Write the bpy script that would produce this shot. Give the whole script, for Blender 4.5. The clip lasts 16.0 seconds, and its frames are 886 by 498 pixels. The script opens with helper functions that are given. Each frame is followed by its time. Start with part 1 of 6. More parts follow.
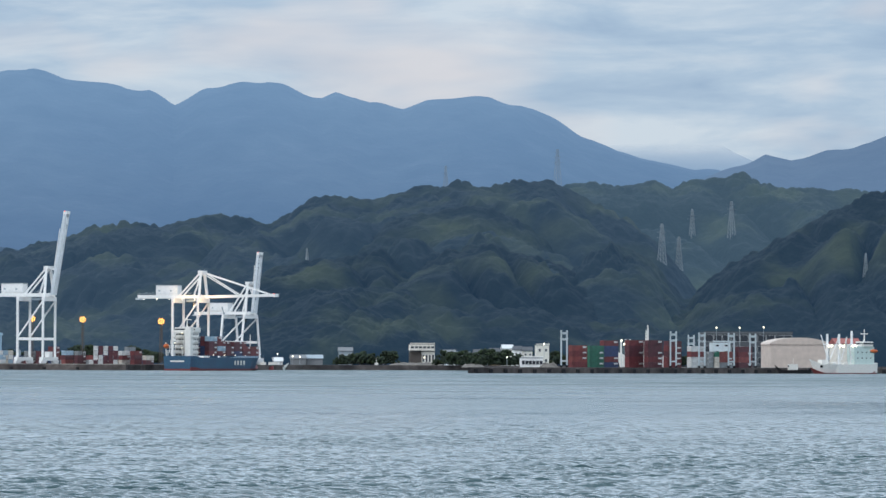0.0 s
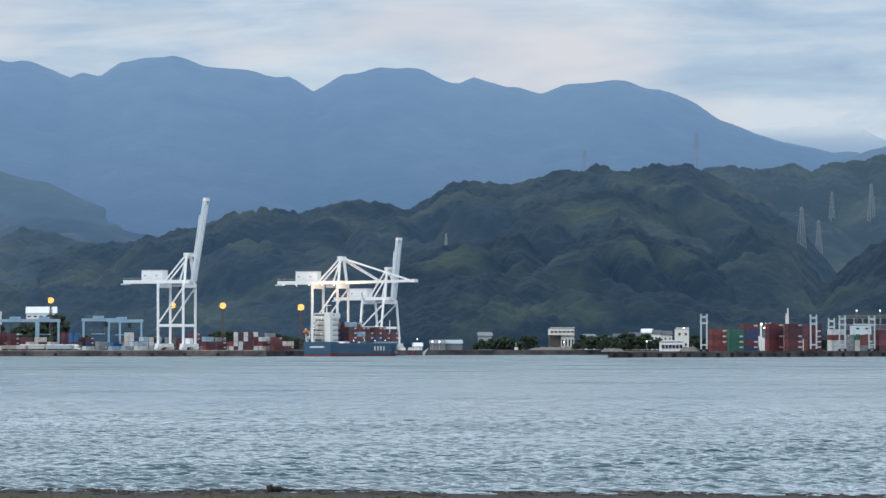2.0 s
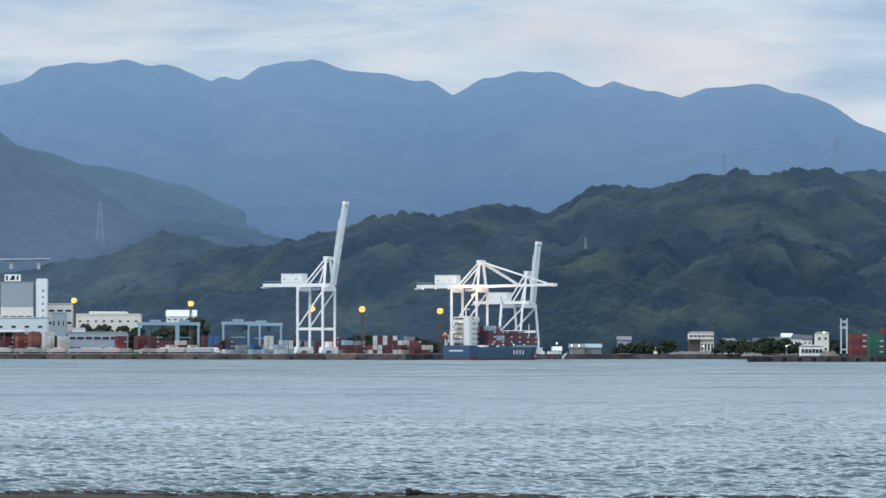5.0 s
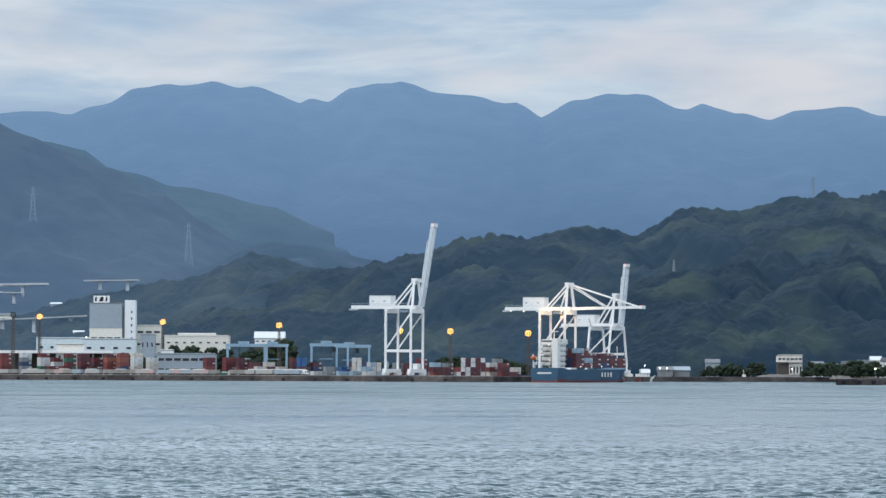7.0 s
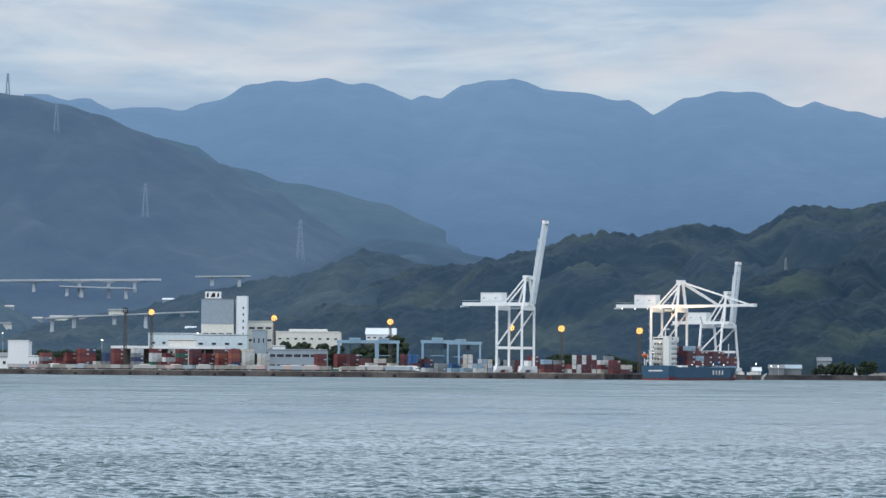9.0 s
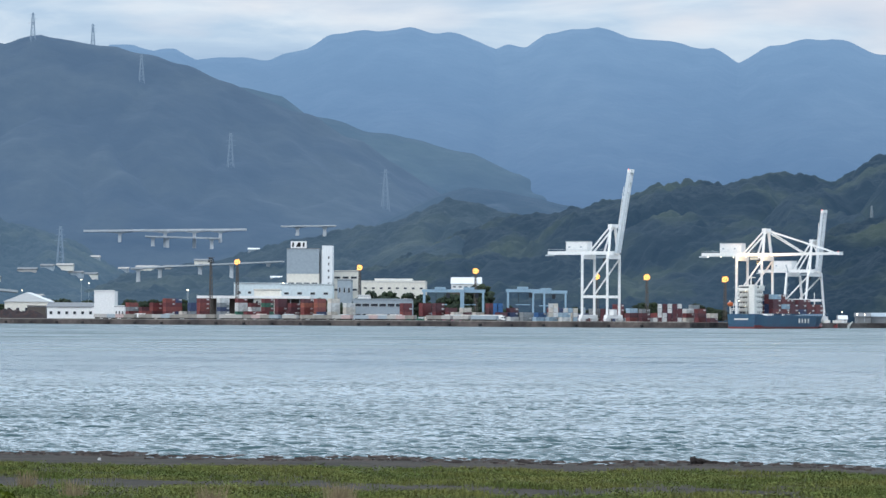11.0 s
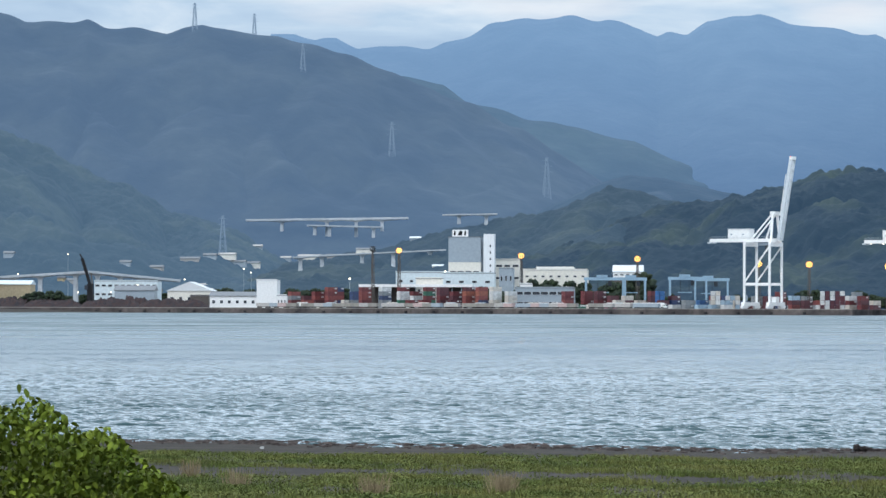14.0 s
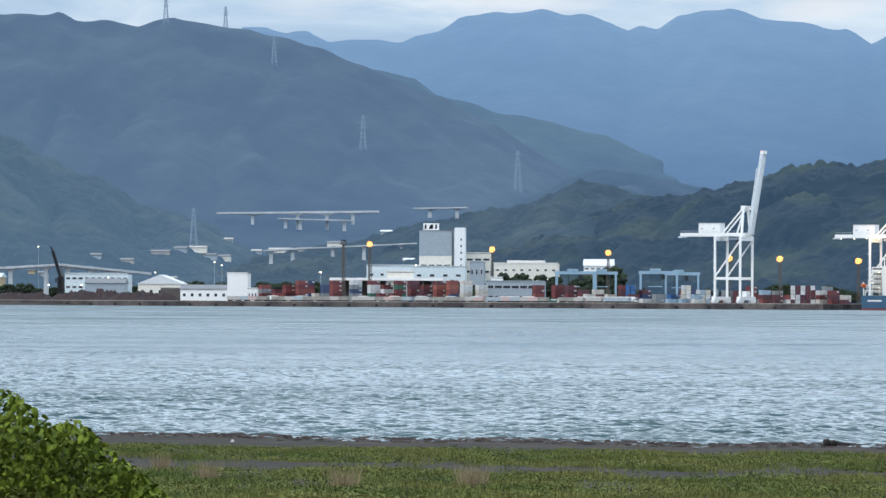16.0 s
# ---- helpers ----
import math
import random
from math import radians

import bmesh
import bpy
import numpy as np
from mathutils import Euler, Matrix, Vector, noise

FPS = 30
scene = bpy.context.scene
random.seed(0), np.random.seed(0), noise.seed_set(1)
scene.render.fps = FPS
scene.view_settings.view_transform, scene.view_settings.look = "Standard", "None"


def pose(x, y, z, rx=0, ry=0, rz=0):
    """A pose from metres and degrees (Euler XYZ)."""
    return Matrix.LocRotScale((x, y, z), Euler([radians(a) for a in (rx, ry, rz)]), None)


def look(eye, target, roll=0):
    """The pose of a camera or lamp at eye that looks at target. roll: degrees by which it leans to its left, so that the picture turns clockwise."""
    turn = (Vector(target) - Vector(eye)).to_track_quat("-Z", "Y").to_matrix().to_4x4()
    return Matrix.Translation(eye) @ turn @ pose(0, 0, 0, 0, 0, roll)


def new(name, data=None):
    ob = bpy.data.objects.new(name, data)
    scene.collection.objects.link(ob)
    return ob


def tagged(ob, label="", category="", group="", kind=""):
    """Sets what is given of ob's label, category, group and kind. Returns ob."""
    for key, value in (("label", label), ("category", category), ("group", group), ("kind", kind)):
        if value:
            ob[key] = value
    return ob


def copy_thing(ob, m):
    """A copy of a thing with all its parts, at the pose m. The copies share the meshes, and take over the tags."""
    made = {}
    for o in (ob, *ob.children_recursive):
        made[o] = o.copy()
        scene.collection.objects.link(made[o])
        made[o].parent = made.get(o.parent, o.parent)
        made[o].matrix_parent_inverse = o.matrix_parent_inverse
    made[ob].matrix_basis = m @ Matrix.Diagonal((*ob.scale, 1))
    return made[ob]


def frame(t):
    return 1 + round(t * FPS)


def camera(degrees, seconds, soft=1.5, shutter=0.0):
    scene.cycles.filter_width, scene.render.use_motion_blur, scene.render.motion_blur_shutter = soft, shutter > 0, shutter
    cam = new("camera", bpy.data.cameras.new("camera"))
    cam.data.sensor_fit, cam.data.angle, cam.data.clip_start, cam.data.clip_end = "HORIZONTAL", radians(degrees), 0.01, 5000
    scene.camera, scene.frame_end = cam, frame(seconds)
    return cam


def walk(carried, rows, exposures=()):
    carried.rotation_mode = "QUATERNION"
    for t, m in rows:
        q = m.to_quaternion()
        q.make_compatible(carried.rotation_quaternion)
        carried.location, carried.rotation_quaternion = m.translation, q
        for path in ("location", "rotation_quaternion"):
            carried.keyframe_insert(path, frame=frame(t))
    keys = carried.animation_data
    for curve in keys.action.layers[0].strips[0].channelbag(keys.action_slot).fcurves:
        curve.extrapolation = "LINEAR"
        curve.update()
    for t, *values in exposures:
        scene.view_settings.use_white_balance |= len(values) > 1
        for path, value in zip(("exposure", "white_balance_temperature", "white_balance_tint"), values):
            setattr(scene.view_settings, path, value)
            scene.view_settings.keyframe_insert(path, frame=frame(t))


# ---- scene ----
DEG = 12.0
EYE = Vector((0.0, 0.0, 5.0))
cam = camera(DEG, 16.0, soft=1.5)

# seconds, turn to the right, tilt up, lean (degrees); the camera stands on one spot and pans
ROWS = [
    (0.0, 4.984, 1.537, 0.197),
    (0.5, 4.499, 1.472, 0.12),
    (1.0, 4.002, 1.394, 0.064),
    (1.5, 3.543, 1.351, -0.008),
    (2.0, 3.094, 1.329, -0.09),
    (2.5, 2.76, 1.326, -0.118),
    (3.0, 2.473, 1.329, -0.087),
    (5.5, 0.863, 1.425, 0.046),
    (6.0, 0.54, 1.495, 0.058),
    (6.5, 0.273, 1.578, 0.101),
    (7.0, -0.0, 1.681, 0.181),
    (7.5, -0.313, 1.757, 0.274),
    (8.0, -0.683, 1.801, 0.336),
    (8.5, -1.088, 1.758, 0.403),
    (9.0, -1.515, 1.632, 0.429),
    (11.5, -2.887, 0.815, 0.254),
    (12.0, -3.141, 0.757, 0.252),
    (12.5, -3.529, 0.744, 0.258),
    (13.0, -3.977, 0.754, 0.241),
    (13.5, -4.434, 0.758, 0.168),
    (14.0, -4.865, 0.766, 0.113),
    (14.5, -5.064, 0.739, 0.049),
    (15.0, -5.12, 0.729, 0.069),
    (15.5, -4.899, 0.697, 0.121),
    (16.0, -4.468, 0.68, 0.242),
]


def aim(turn, tilt, lean):
    a, b = radians(turn), radians(tilt)
    way = Vector((math.sin(a) * math.cos(b), math.cos(a) * math.cos(b), math.sin(b)))
    return look(EYE, EYE + way * 100, lean)


walk(cam, [(t, aim(a, b, c)) for t, a, b, c in ROWS],
     [(0.0, 0.05), (3.0, 0.12), (5.5, 0.15), (7.5, 0.05), (9.0, 0.05), (11.5, 0.33), (16.0, 0.35)])

# ---- light: dusk under a high broken overcast ----
SUN_UP, SUN_TURN = radians(42), radians(232)
world = bpy.data.worlds.new("world")
scene.world = world
world.use_nodes = True
wt = world.node_tree
wt.nodes.clear()


def wnode(kind, **values):
    n = wt.nodes.new(kind)
    for k, v in values.items():
        setattr(n, k, v)
    return n


def wmath(op, a, b=None):
    n = wnode("ShaderNodeMath", operation=op)
    for k, v in ((0, a), (1, b)):
        if v is None:
            continue
        if isinstance(v, (int, float)):
            n.inputs[k].default_value = v
        else:
            wt.links.new(v, n.inputs[k])
    return n.outputs[0]


def wramp(fac, stops):
    n = wnode("ShaderNodeValToRGB")
    r = n.color_ramp
    while len(r.elements) < len(stops):
        r.elements.new(0.5)
    for e, (p, c) in zip(r.elements, stops):
        e.position, e.color = p, (*c, 1)
    wt.links.new(fac, n.inputs[0])
    return n.outputs[0]


def wmix(fac, a, b):
    n = wnode("ShaderNodeMix", data_type="RGBA")
    for k, v in ((0, fac), (6, a), (7, b)):
        if isinstance(v, (int, float)):
            n.inputs[k].default_value = v
        elif isinstance(v, tuple):
            n.inputs[k].default_value = (*v, 1)
        else:
            wt.links.new(v, n.inputs[k])
    return n.outputs[2]


def wnoise(scale, detail, rough, loc=(0, 0, 0), warp=0.0):
    mp = wnode("ShaderNodeMapping")
    mp.inputs["Scale"].default_value = scale
    mp.inputs["Location"].default_value = loc
    wt.links.new(coord.outputs["Generated"], mp.inputs["Vector"])
    n = wnode("ShaderNodeTexNoise")
    n.inputs["Scale"].default_value = 1.0
    n.inputs["Detail"].default_value = detail
    n.inputs["Roughness"].default_value = rough
    n.inputs["Distortion"].default_value = warp
    wt.links.new(mp.outputs[0], n.inputs["Vector"])
    return n.outputs[0]


coord = wnode("ShaderNodeTexCoord")
sky = wnode("ShaderNodeTexSky", sky_type="NISHITA", sun_disc=False, sun_elevation=SUN_UP, sun_rotation=SUN_TURN)
sep = wnode("ShaderNodeSeparateXYZ")
wt.links.new(coord.outputs["Generated"], sep.inputs[0])
up = sep.outputs[2]
# long flat bands of cloud, broken by soft warm gaps
bands = wramp(wnoise((17, 17, 84), 6, 0.58, (3.1, 0.4, 1.7), 0.35), [(0.32, (0.305, 0.43, 0.61)), (0.47, (0.40, 0.525, 0.685)), (0.66, (0.595, 0.68, 0.78))])
warm = wramp(wnoise((13, 13, 42), 3, 0.5, (0.6, 2.3, 4.2), 0.2), [(0.53, (0, 0, 0)), (0.72, (1, 1, 1))])
cloud = wmix(wmath("MULTIPLY", warm, 0.85), bands, (0.71, 0.69, 0.73))
# brighter above, as an overcast is
lift = wnode("ShaderNodeMapRange")
lift.inputs["From Min"].default_value, lift.inputs["From Max"].default_value = 0.088, 0.19
lift.inputs["To Min"].default_value, lift.inputs["To Max"].default_value = 1.0, 2.35
wt.links.new(up, lift.inputs["Value"])
scaled = wnode("ShaderNodeVectorMath", operation="SCALE")
high = wmath("MULTIPLY", wmath("SUBTRACT", lift.outputs[0], 1.0), 0.42)
wt.links.new(wmix(high, cloud, (0.50, 0.595, 0.68)), scaled.inputs[0])
wt.links.new(lift.outputs[0], scaled.inputs["Scale"])
clear = wnode("ShaderNodeVectorMath", operation="SCALE")
clear.inputs["Scale"].default_value = 0.10
wt.links.new(sky.outputs[0], clear.inputs[0])
both = wmix(0.86, clear.outputs[0], scaled.outputs[0])
back = wnode("ShaderNodeBackground")
back.inputs["Strength"].default_value = 1.0
wt.links.new(both, back.inputs["Color"])
wt.links.new(back.outputs[0], wnode("ShaderNodeOutputWorld").inputs[0])

sun = new("sun", bpy.data.lights.new("sun", "SUN"))
sun.data.energy, sun.data.angle, sun.data.color = 1.15, radians(25), (1.0, 0.93, 0.86)
sun.matrix_world = look((-760, -480, 810), (0, 0, 0))

# sodium working lights under the lowered crane's girder
for x, y, z in ((60.0, 2366.0, 36.0), (76.0, 2362.0, 37.0)):
    lamp = new("work_light", bpy.data.lights.new("work_light", "POINT"))
    lamp.data.energy, lamp.data.color, lamp.data.shadow_soft_size = 3800, (1.0, 0.62, 0.28), 0.5
    lamp.matrix_world = Matrix.Translation((x, y, z))

# ---- materials ----
def material(name, color, rough=0.7, metal=0.0, vary=0.25, scale=0.3, bump=0.0, bump_scale=2.0, second=None, split=(0.4, 0.6), glow=None, power=0.0, spread=0.0, coords="Object", stretch=(1, 1, 1)):
    """One surface: a base colour that wanders at two scales, an optional second colour in patches, fine relief."""
    m = bpy.data.materials.new(name)
    m.use_nodes = True
    t = m.node_tree
    n, ln = t.nodes, t.links
    b = n["Principled BSDF"]
    b.inputs["Roughness"].default_value, b.inputs["Metallic"].default_value = rough, metal
    if rough >= 0.75:
        b.inputs["Specular IOR Level"].default_value = 0.15
    tc = n.new("ShaderNodeTexCoord")
    mp = n.new("ShaderNodeMapping")
    mp.inputs["Scale"].default_value = stretch
    ln.new(tc.outputs[coords], mp.inputs[0])

    def nz(s, detail=4):
        k = n.new("ShaderNodeTexNoise")
        k.inputs["Scale"].default_value, k.inputs["Detail"].default_value = s, detail
        ln.new(mp.outputs[0], k.inputs["Vector"])
        return k.outputs[0]

    def mix(f, a, c, mode="MIX"):
        k = n.new("ShaderNodeMix")
        k.data_type, k.blend_type = "RGBA", mode
        for i, v in ((0, f), (6, a), (7, c)):
            if isinstance(v, (int, float)):
                k.inputs[i].default_value = v
            elif isinstance(v, tuple):
                k.inputs[i].default_value = (*v, 1)
            else:
                ln.new(v, k.inputs[i])
        return k.outputs[2]

    def ramp(f, lo, hi, a=(0, 0, 0), c=(1, 1, 1)):
        k = n.new("ShaderNodeValToRGB")
        k.color_ramp.elements[0].position, k.color_ramp.elements[0].color = lo, (*a, 1)
        k.color_ramp.elements[1].position, k.color_ramp.elements[1].color = hi, (*c, 1)
        ln.new(f, k.inputs[0])
        return k.outputs[0]

    col = color
    if second:
        col = mix(ramp(nz(scale), *split), color, second)
    if vary:
        lo = 1 - vary
        col = mix(1.0, col, ramp(nz(scale * 7, 6), 0.3, 0.7, (lo, lo, lo), (1 + vary * 0.6,) * 3), "MULTIPLY")
    if spread:
        info = n.new("ShaderNodeObjectInfo")
        geo = n.new("ShaderNodeNewGeometry")
        add = n.new("ShaderNodeMath")
        add.operation = "ADD"
        ln.new(info.outputs["Random"], add.inputs[0])
        ln.new(geo.outputs["Random Per Island"], add.inputs[1])
        fr = n.new("ShaderNodeMath")
        fr.operation = "FRACT"
        ln.new(add.outputs[0], fr.inputs[0])
        col = mix(1.0, col, ramp(fr.outputs[0], 0, 1, (1 - spread,) * 3, (1 + spread * 0.7,) * 3), "MULTIPLY")
    if isinstance(col, tuple):
        b.inputs["Base Color"].default_value = (*col, 1)
    else:
        ln.new(col, b.inputs["Base Color"])
    if bump:
        k = n.new("ShaderNodeBump")
        k.inputs["Strength"].default_value, k.inputs["Distance"].default_value = 1.0, bump
        ln.new(nz(bump_scale, 5), k.inputs["Height"])
        ln.new(k.outputs[0], b.inputs["Normal"])
    if glow:
        if glow is True:
            ln.new(col, b.inputs["Emission Color"])
        else:
            b.inputs["Emission Color"].default_value = (*glow, 1)
        b.inputs["Emission Strength"].default_value = power
    return m


def distance_material(name, color, haze_glow, second, scale, low=None, z0=40.0, z1=300.0):
    """Far mountains behind everything: forest, with kilometres of haze painted as surface emission, which may differ
    low down.
    """
    m = material(name, color, 0.95, vary=0.3, scale=scale, second=second, split=(0.42, 0.6), glow=haze_glow, power=1.0, bump=6.0, bump_scale=0.02)
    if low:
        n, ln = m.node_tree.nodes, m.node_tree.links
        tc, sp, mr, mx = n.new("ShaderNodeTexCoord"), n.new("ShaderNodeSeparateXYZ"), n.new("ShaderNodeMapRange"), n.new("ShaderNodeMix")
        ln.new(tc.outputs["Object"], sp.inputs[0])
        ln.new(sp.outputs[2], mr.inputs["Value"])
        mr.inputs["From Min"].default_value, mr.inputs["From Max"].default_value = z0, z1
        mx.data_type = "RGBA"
        mx.inputs[6].default_value, mx.inputs[7].default_value = (*low, 1), (*haze_glow, 1)
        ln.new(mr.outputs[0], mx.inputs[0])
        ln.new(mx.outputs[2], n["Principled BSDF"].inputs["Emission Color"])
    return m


# haze and the lighter tops of these ranges are painted as emission colours
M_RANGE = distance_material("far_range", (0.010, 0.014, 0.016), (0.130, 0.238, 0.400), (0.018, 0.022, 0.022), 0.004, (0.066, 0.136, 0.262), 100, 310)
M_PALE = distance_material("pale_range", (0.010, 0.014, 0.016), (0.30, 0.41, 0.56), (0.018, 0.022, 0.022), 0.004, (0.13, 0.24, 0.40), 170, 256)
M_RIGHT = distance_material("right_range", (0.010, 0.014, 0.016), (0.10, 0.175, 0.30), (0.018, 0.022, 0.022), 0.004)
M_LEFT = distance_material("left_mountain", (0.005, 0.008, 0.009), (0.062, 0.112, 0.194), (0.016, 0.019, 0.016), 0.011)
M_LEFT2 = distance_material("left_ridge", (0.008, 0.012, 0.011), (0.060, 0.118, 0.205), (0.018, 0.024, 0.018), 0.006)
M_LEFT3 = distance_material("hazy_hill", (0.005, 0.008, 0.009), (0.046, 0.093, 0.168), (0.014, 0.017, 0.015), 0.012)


def woodland(name, haze_glow, dark=(0.006, 0.010, 0.010), pale=(0.031, 0.037, 0.018), split=(0.49, 0.70)):
    """Closed forest with paler stands in it; a kilometre or two of evening haze is painted on as emission."""
    return material(name, dark, 0.95, vary=0.22, scale=0.014, second=pale, split=split, glow=haze_glow, power=1.0, bump=1.2, bump_scale=0.25)


# each wood's bluish emission paints its haze, mostly stronger the farther it stands
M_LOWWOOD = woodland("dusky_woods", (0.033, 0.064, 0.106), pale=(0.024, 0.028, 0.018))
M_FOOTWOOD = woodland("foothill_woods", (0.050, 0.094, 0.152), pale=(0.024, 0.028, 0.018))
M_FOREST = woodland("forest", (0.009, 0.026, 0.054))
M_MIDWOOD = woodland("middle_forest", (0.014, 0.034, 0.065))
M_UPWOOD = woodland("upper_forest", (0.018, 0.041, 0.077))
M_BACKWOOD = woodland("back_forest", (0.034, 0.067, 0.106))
M_QUAY = material("quay_concrete", (0.125, 0.105, 0.098), 0.9, vary=0.4, scale=0.05, second=(0.055, 0.048, 0.048), bump=0.05)
# grey-blue copy of the white steel, with the boom's shade in its colour
M_SHADEWHITE = material("shaded_white_steel", (0.58, 0.62, 0.65), 0.5, vary=0.14, scale=0.2)
M_WHITE = material("white_steel", (0.82, 0.81, 0.79), 0.45, vary=0.10, scale=0.15)
M_BLUE = material("pale_blue_steel", (0.27, 0.40, 0.50), 0.5, vary=0.15, scale=0.15)
M_GREY = material("grey_cladding", (0.30, 0.35, 0.39), 0.7, vary=0.1, scale=0.08)
M_CREAM = material("cream_wall", (0.74, 0.70, 0.62), 0.8, vary=0.12, scale=0.1)
M_DARK = material("dark_glass", (0.03, 0.035, 0.045), 0.2, vary=0.1)
M_SODIUM = material("sodium_lamp", (0.9, 0.5, 0.15), 0.4, vary=0, glow=(1.0, 0.47, 0.11), power=2.2)
M_LAMP = material("white_lamp", (0.9, 0.85, 0.75), 0.4, vary=0, glow=(1.0, 0.86, 0.62), power=4.0)
M_RUST = material("rusty_lattice", (0.10, 0.085, 0.075), 0.7, 0.3, vary=0.2)


# ---- building tools ----
def part(name, bm, mat, parent=None, label=""):
    me = bpy.data.meshes.new(name)
    bm.to_mesh(me)
    bm.free()
    me.materials.append(mat)
    ob = new(name, me)
    if parent is not None:
        ob.parent = parent
    if label:
        ob["label"] = label
    return ob


def thing(name, x, y, z, turn=0, label="", category="", group=""):
    ob = new(name)
    ob.matrix_world = pose(x, y, z, 0, 0, turn)
    ob.empty_display_size = 0.5
    return tagged(ob, label, category, group)


def grid_mesh(name, verts, nx, ny, mat, smooth=True):
    """A sheet of nx by ny vertices, row after row."""
    me = bpy.data.meshes.new(name)
    a = np.arange(nx * ny).reshape(ny, nx)
    f = np.stack([a[:-1, :-1], a[:-1, 1:], a[1:, 1:], a[1:, :-1]], -1).reshape(-1, 4)
    me.from_pydata(np.asarray(verts, dtype=float).reshape(-1, 3).tolist(), [], f.tolist())
    me.materials.append(mat)
    if smooth:
        me.shade_smooth()
    return new(name, me)


def box(bm, x0, x1, y0, y1, z0, z1):
    v = [bm.verts.new((x, y, z)) for z in (z0, z1) for y in (y0, y1) for x in (x0, x1)]
    for q in ((0, 2, 3, 1), (4, 5, 7, 6), (0, 1, 5, 4), (2, 6, 7, 3), (0, 4, 6, 2), (1, 3, 7, 5)):
        bm.faces.new([v[i] for i in q])
    return bm


def beam(bm, p, q, w, h=None):
    """A square beam from p to q."""
    p, q = Vector(p), Vector(q)
    h = h or w
    d = (q - p).normalized()
    s = d.cross(Vector((0, 0, 1)))
    s = Vector((1, 0, 0)) if s.length < 0.05 else s.normalized()
    u = s.cross(d)
    v = [bm.verts.new(e + s * (i * w / 2) + u * (j * h / 2)) for e in (p, q) for i, j in ((-1, -1), (1, -1), (1, 1), (-1, 1))]
    for f in ((3, 2, 1, 0), (4, 5, 6, 7), (0, 1, 5, 4), (1, 2, 6, 5), (2, 3, 7, 6), (3, 0, 4, 7)):
        bm.faces.new([v[i] for i in f])
    return bm


def rod(bm, p, q, r, n=8, r2=None):
    p, q = Vector(p), Vector(q)
    d = (q - p).normalized()
    s = d.cross(Vector((0, 0, 1)))
    s = Vector((1, 0, 0)) if s.length < 0.05 else s.normalized()
    u = s.cross(d)
    r2 = r if r2 is None else r2
    ring = [[bm.verts.new(e + (s * math.cos(a) + u * math.sin(a)) * k) for a in (2 * math.pi * i / n for i in range(n))] for e, k in ((p, r), (q, r2))]
    for i in range(n):
        j = (i + 1) % n
        bm.faces.new((ring[0][i], ring[0][j], ring[1][j], ring[1][i]))
    bm.faces.new(ring[0][::-1])
    bm.faces.new(ring[1])
    return bm


def prism(bm, outline, y0, y1):
    """An outline in x and z, drawn out along y."""
    a = [bm.verts.new((x, y0, z)) for x, z in outline]
    c = [bm.verts.new((x, y1, z)) for x, z in outline]
    k = len(outline)
    bm.faces.new(a)
    bm.faces.new(c[::-1])
    for i in range(k):
        j = (i + 1) % k
        bm.faces.new((a[j], a[i], c[i], c[j]))
    bmesh.ops.recalc_face_normals(bm, faces=bm.faces)
    return bm


def B():
    return bmesh.new()

# ---- ground, water, mountains ----
def shore(x):
    """Where the near beach meets the water."""
    return 148.0 - 0.28 * x + 0.9 * math.sin(x * 0.55) + 0.5 * math.sin(x * 1.31 + 1)


def quay_line(b):
    """Distance of the far quay wall along a bearing (metres aside for each kilometre ahead)."""
    return 2285.5 / (1 + 0.00087 * b)


def ground_height(x, y):
    s = shore(x)
    if y < s + 40:
        k = s - y
        lump = 0.05 * noise.noise((x * 0.25, y * 0.12, 0)) + 0.03 * noise.noise((x * 0.9, y * 0.5, 3))
        return (0.017 * k + max(0, k - 75) * 0.012 if k > 0 else k * 0.07) + lump * min(1, max(0, k / 15))
    return -3.0


def build_ground():
    xs = np.linspace(-1, 1, 161)
    ys = np.concatenate([np.linspace(-40, 40, 9), np.linspace(45, 190, 117), [260, 1200, 2150, 2560, 2720, 3000, 4000, 4900]])
    verts = []
    for y in ys:
        half = 60 + max(0, y) * 0.27 if y < 250 else 60 + y * 0.32
        for s in xs:
            x = s * half
            z = ground_height(x, y) if y < 250 else (-3.0 if y < 2700 else 2.0)
            verts.append((x, y, z))
    return tagged(grid_mesh("ground", verts, len(xs), len(ys), M_SAND), "dark sandy beach with grass running down to the water", "ground", kind="structure")


M_SAND = material("dark_sand", (0.028, 0.023, 0.018), 0.95, vary=0.35, scale=0.35, second=(0.046, 0.037, 0.029), bump=0.03, bump_scale=6)


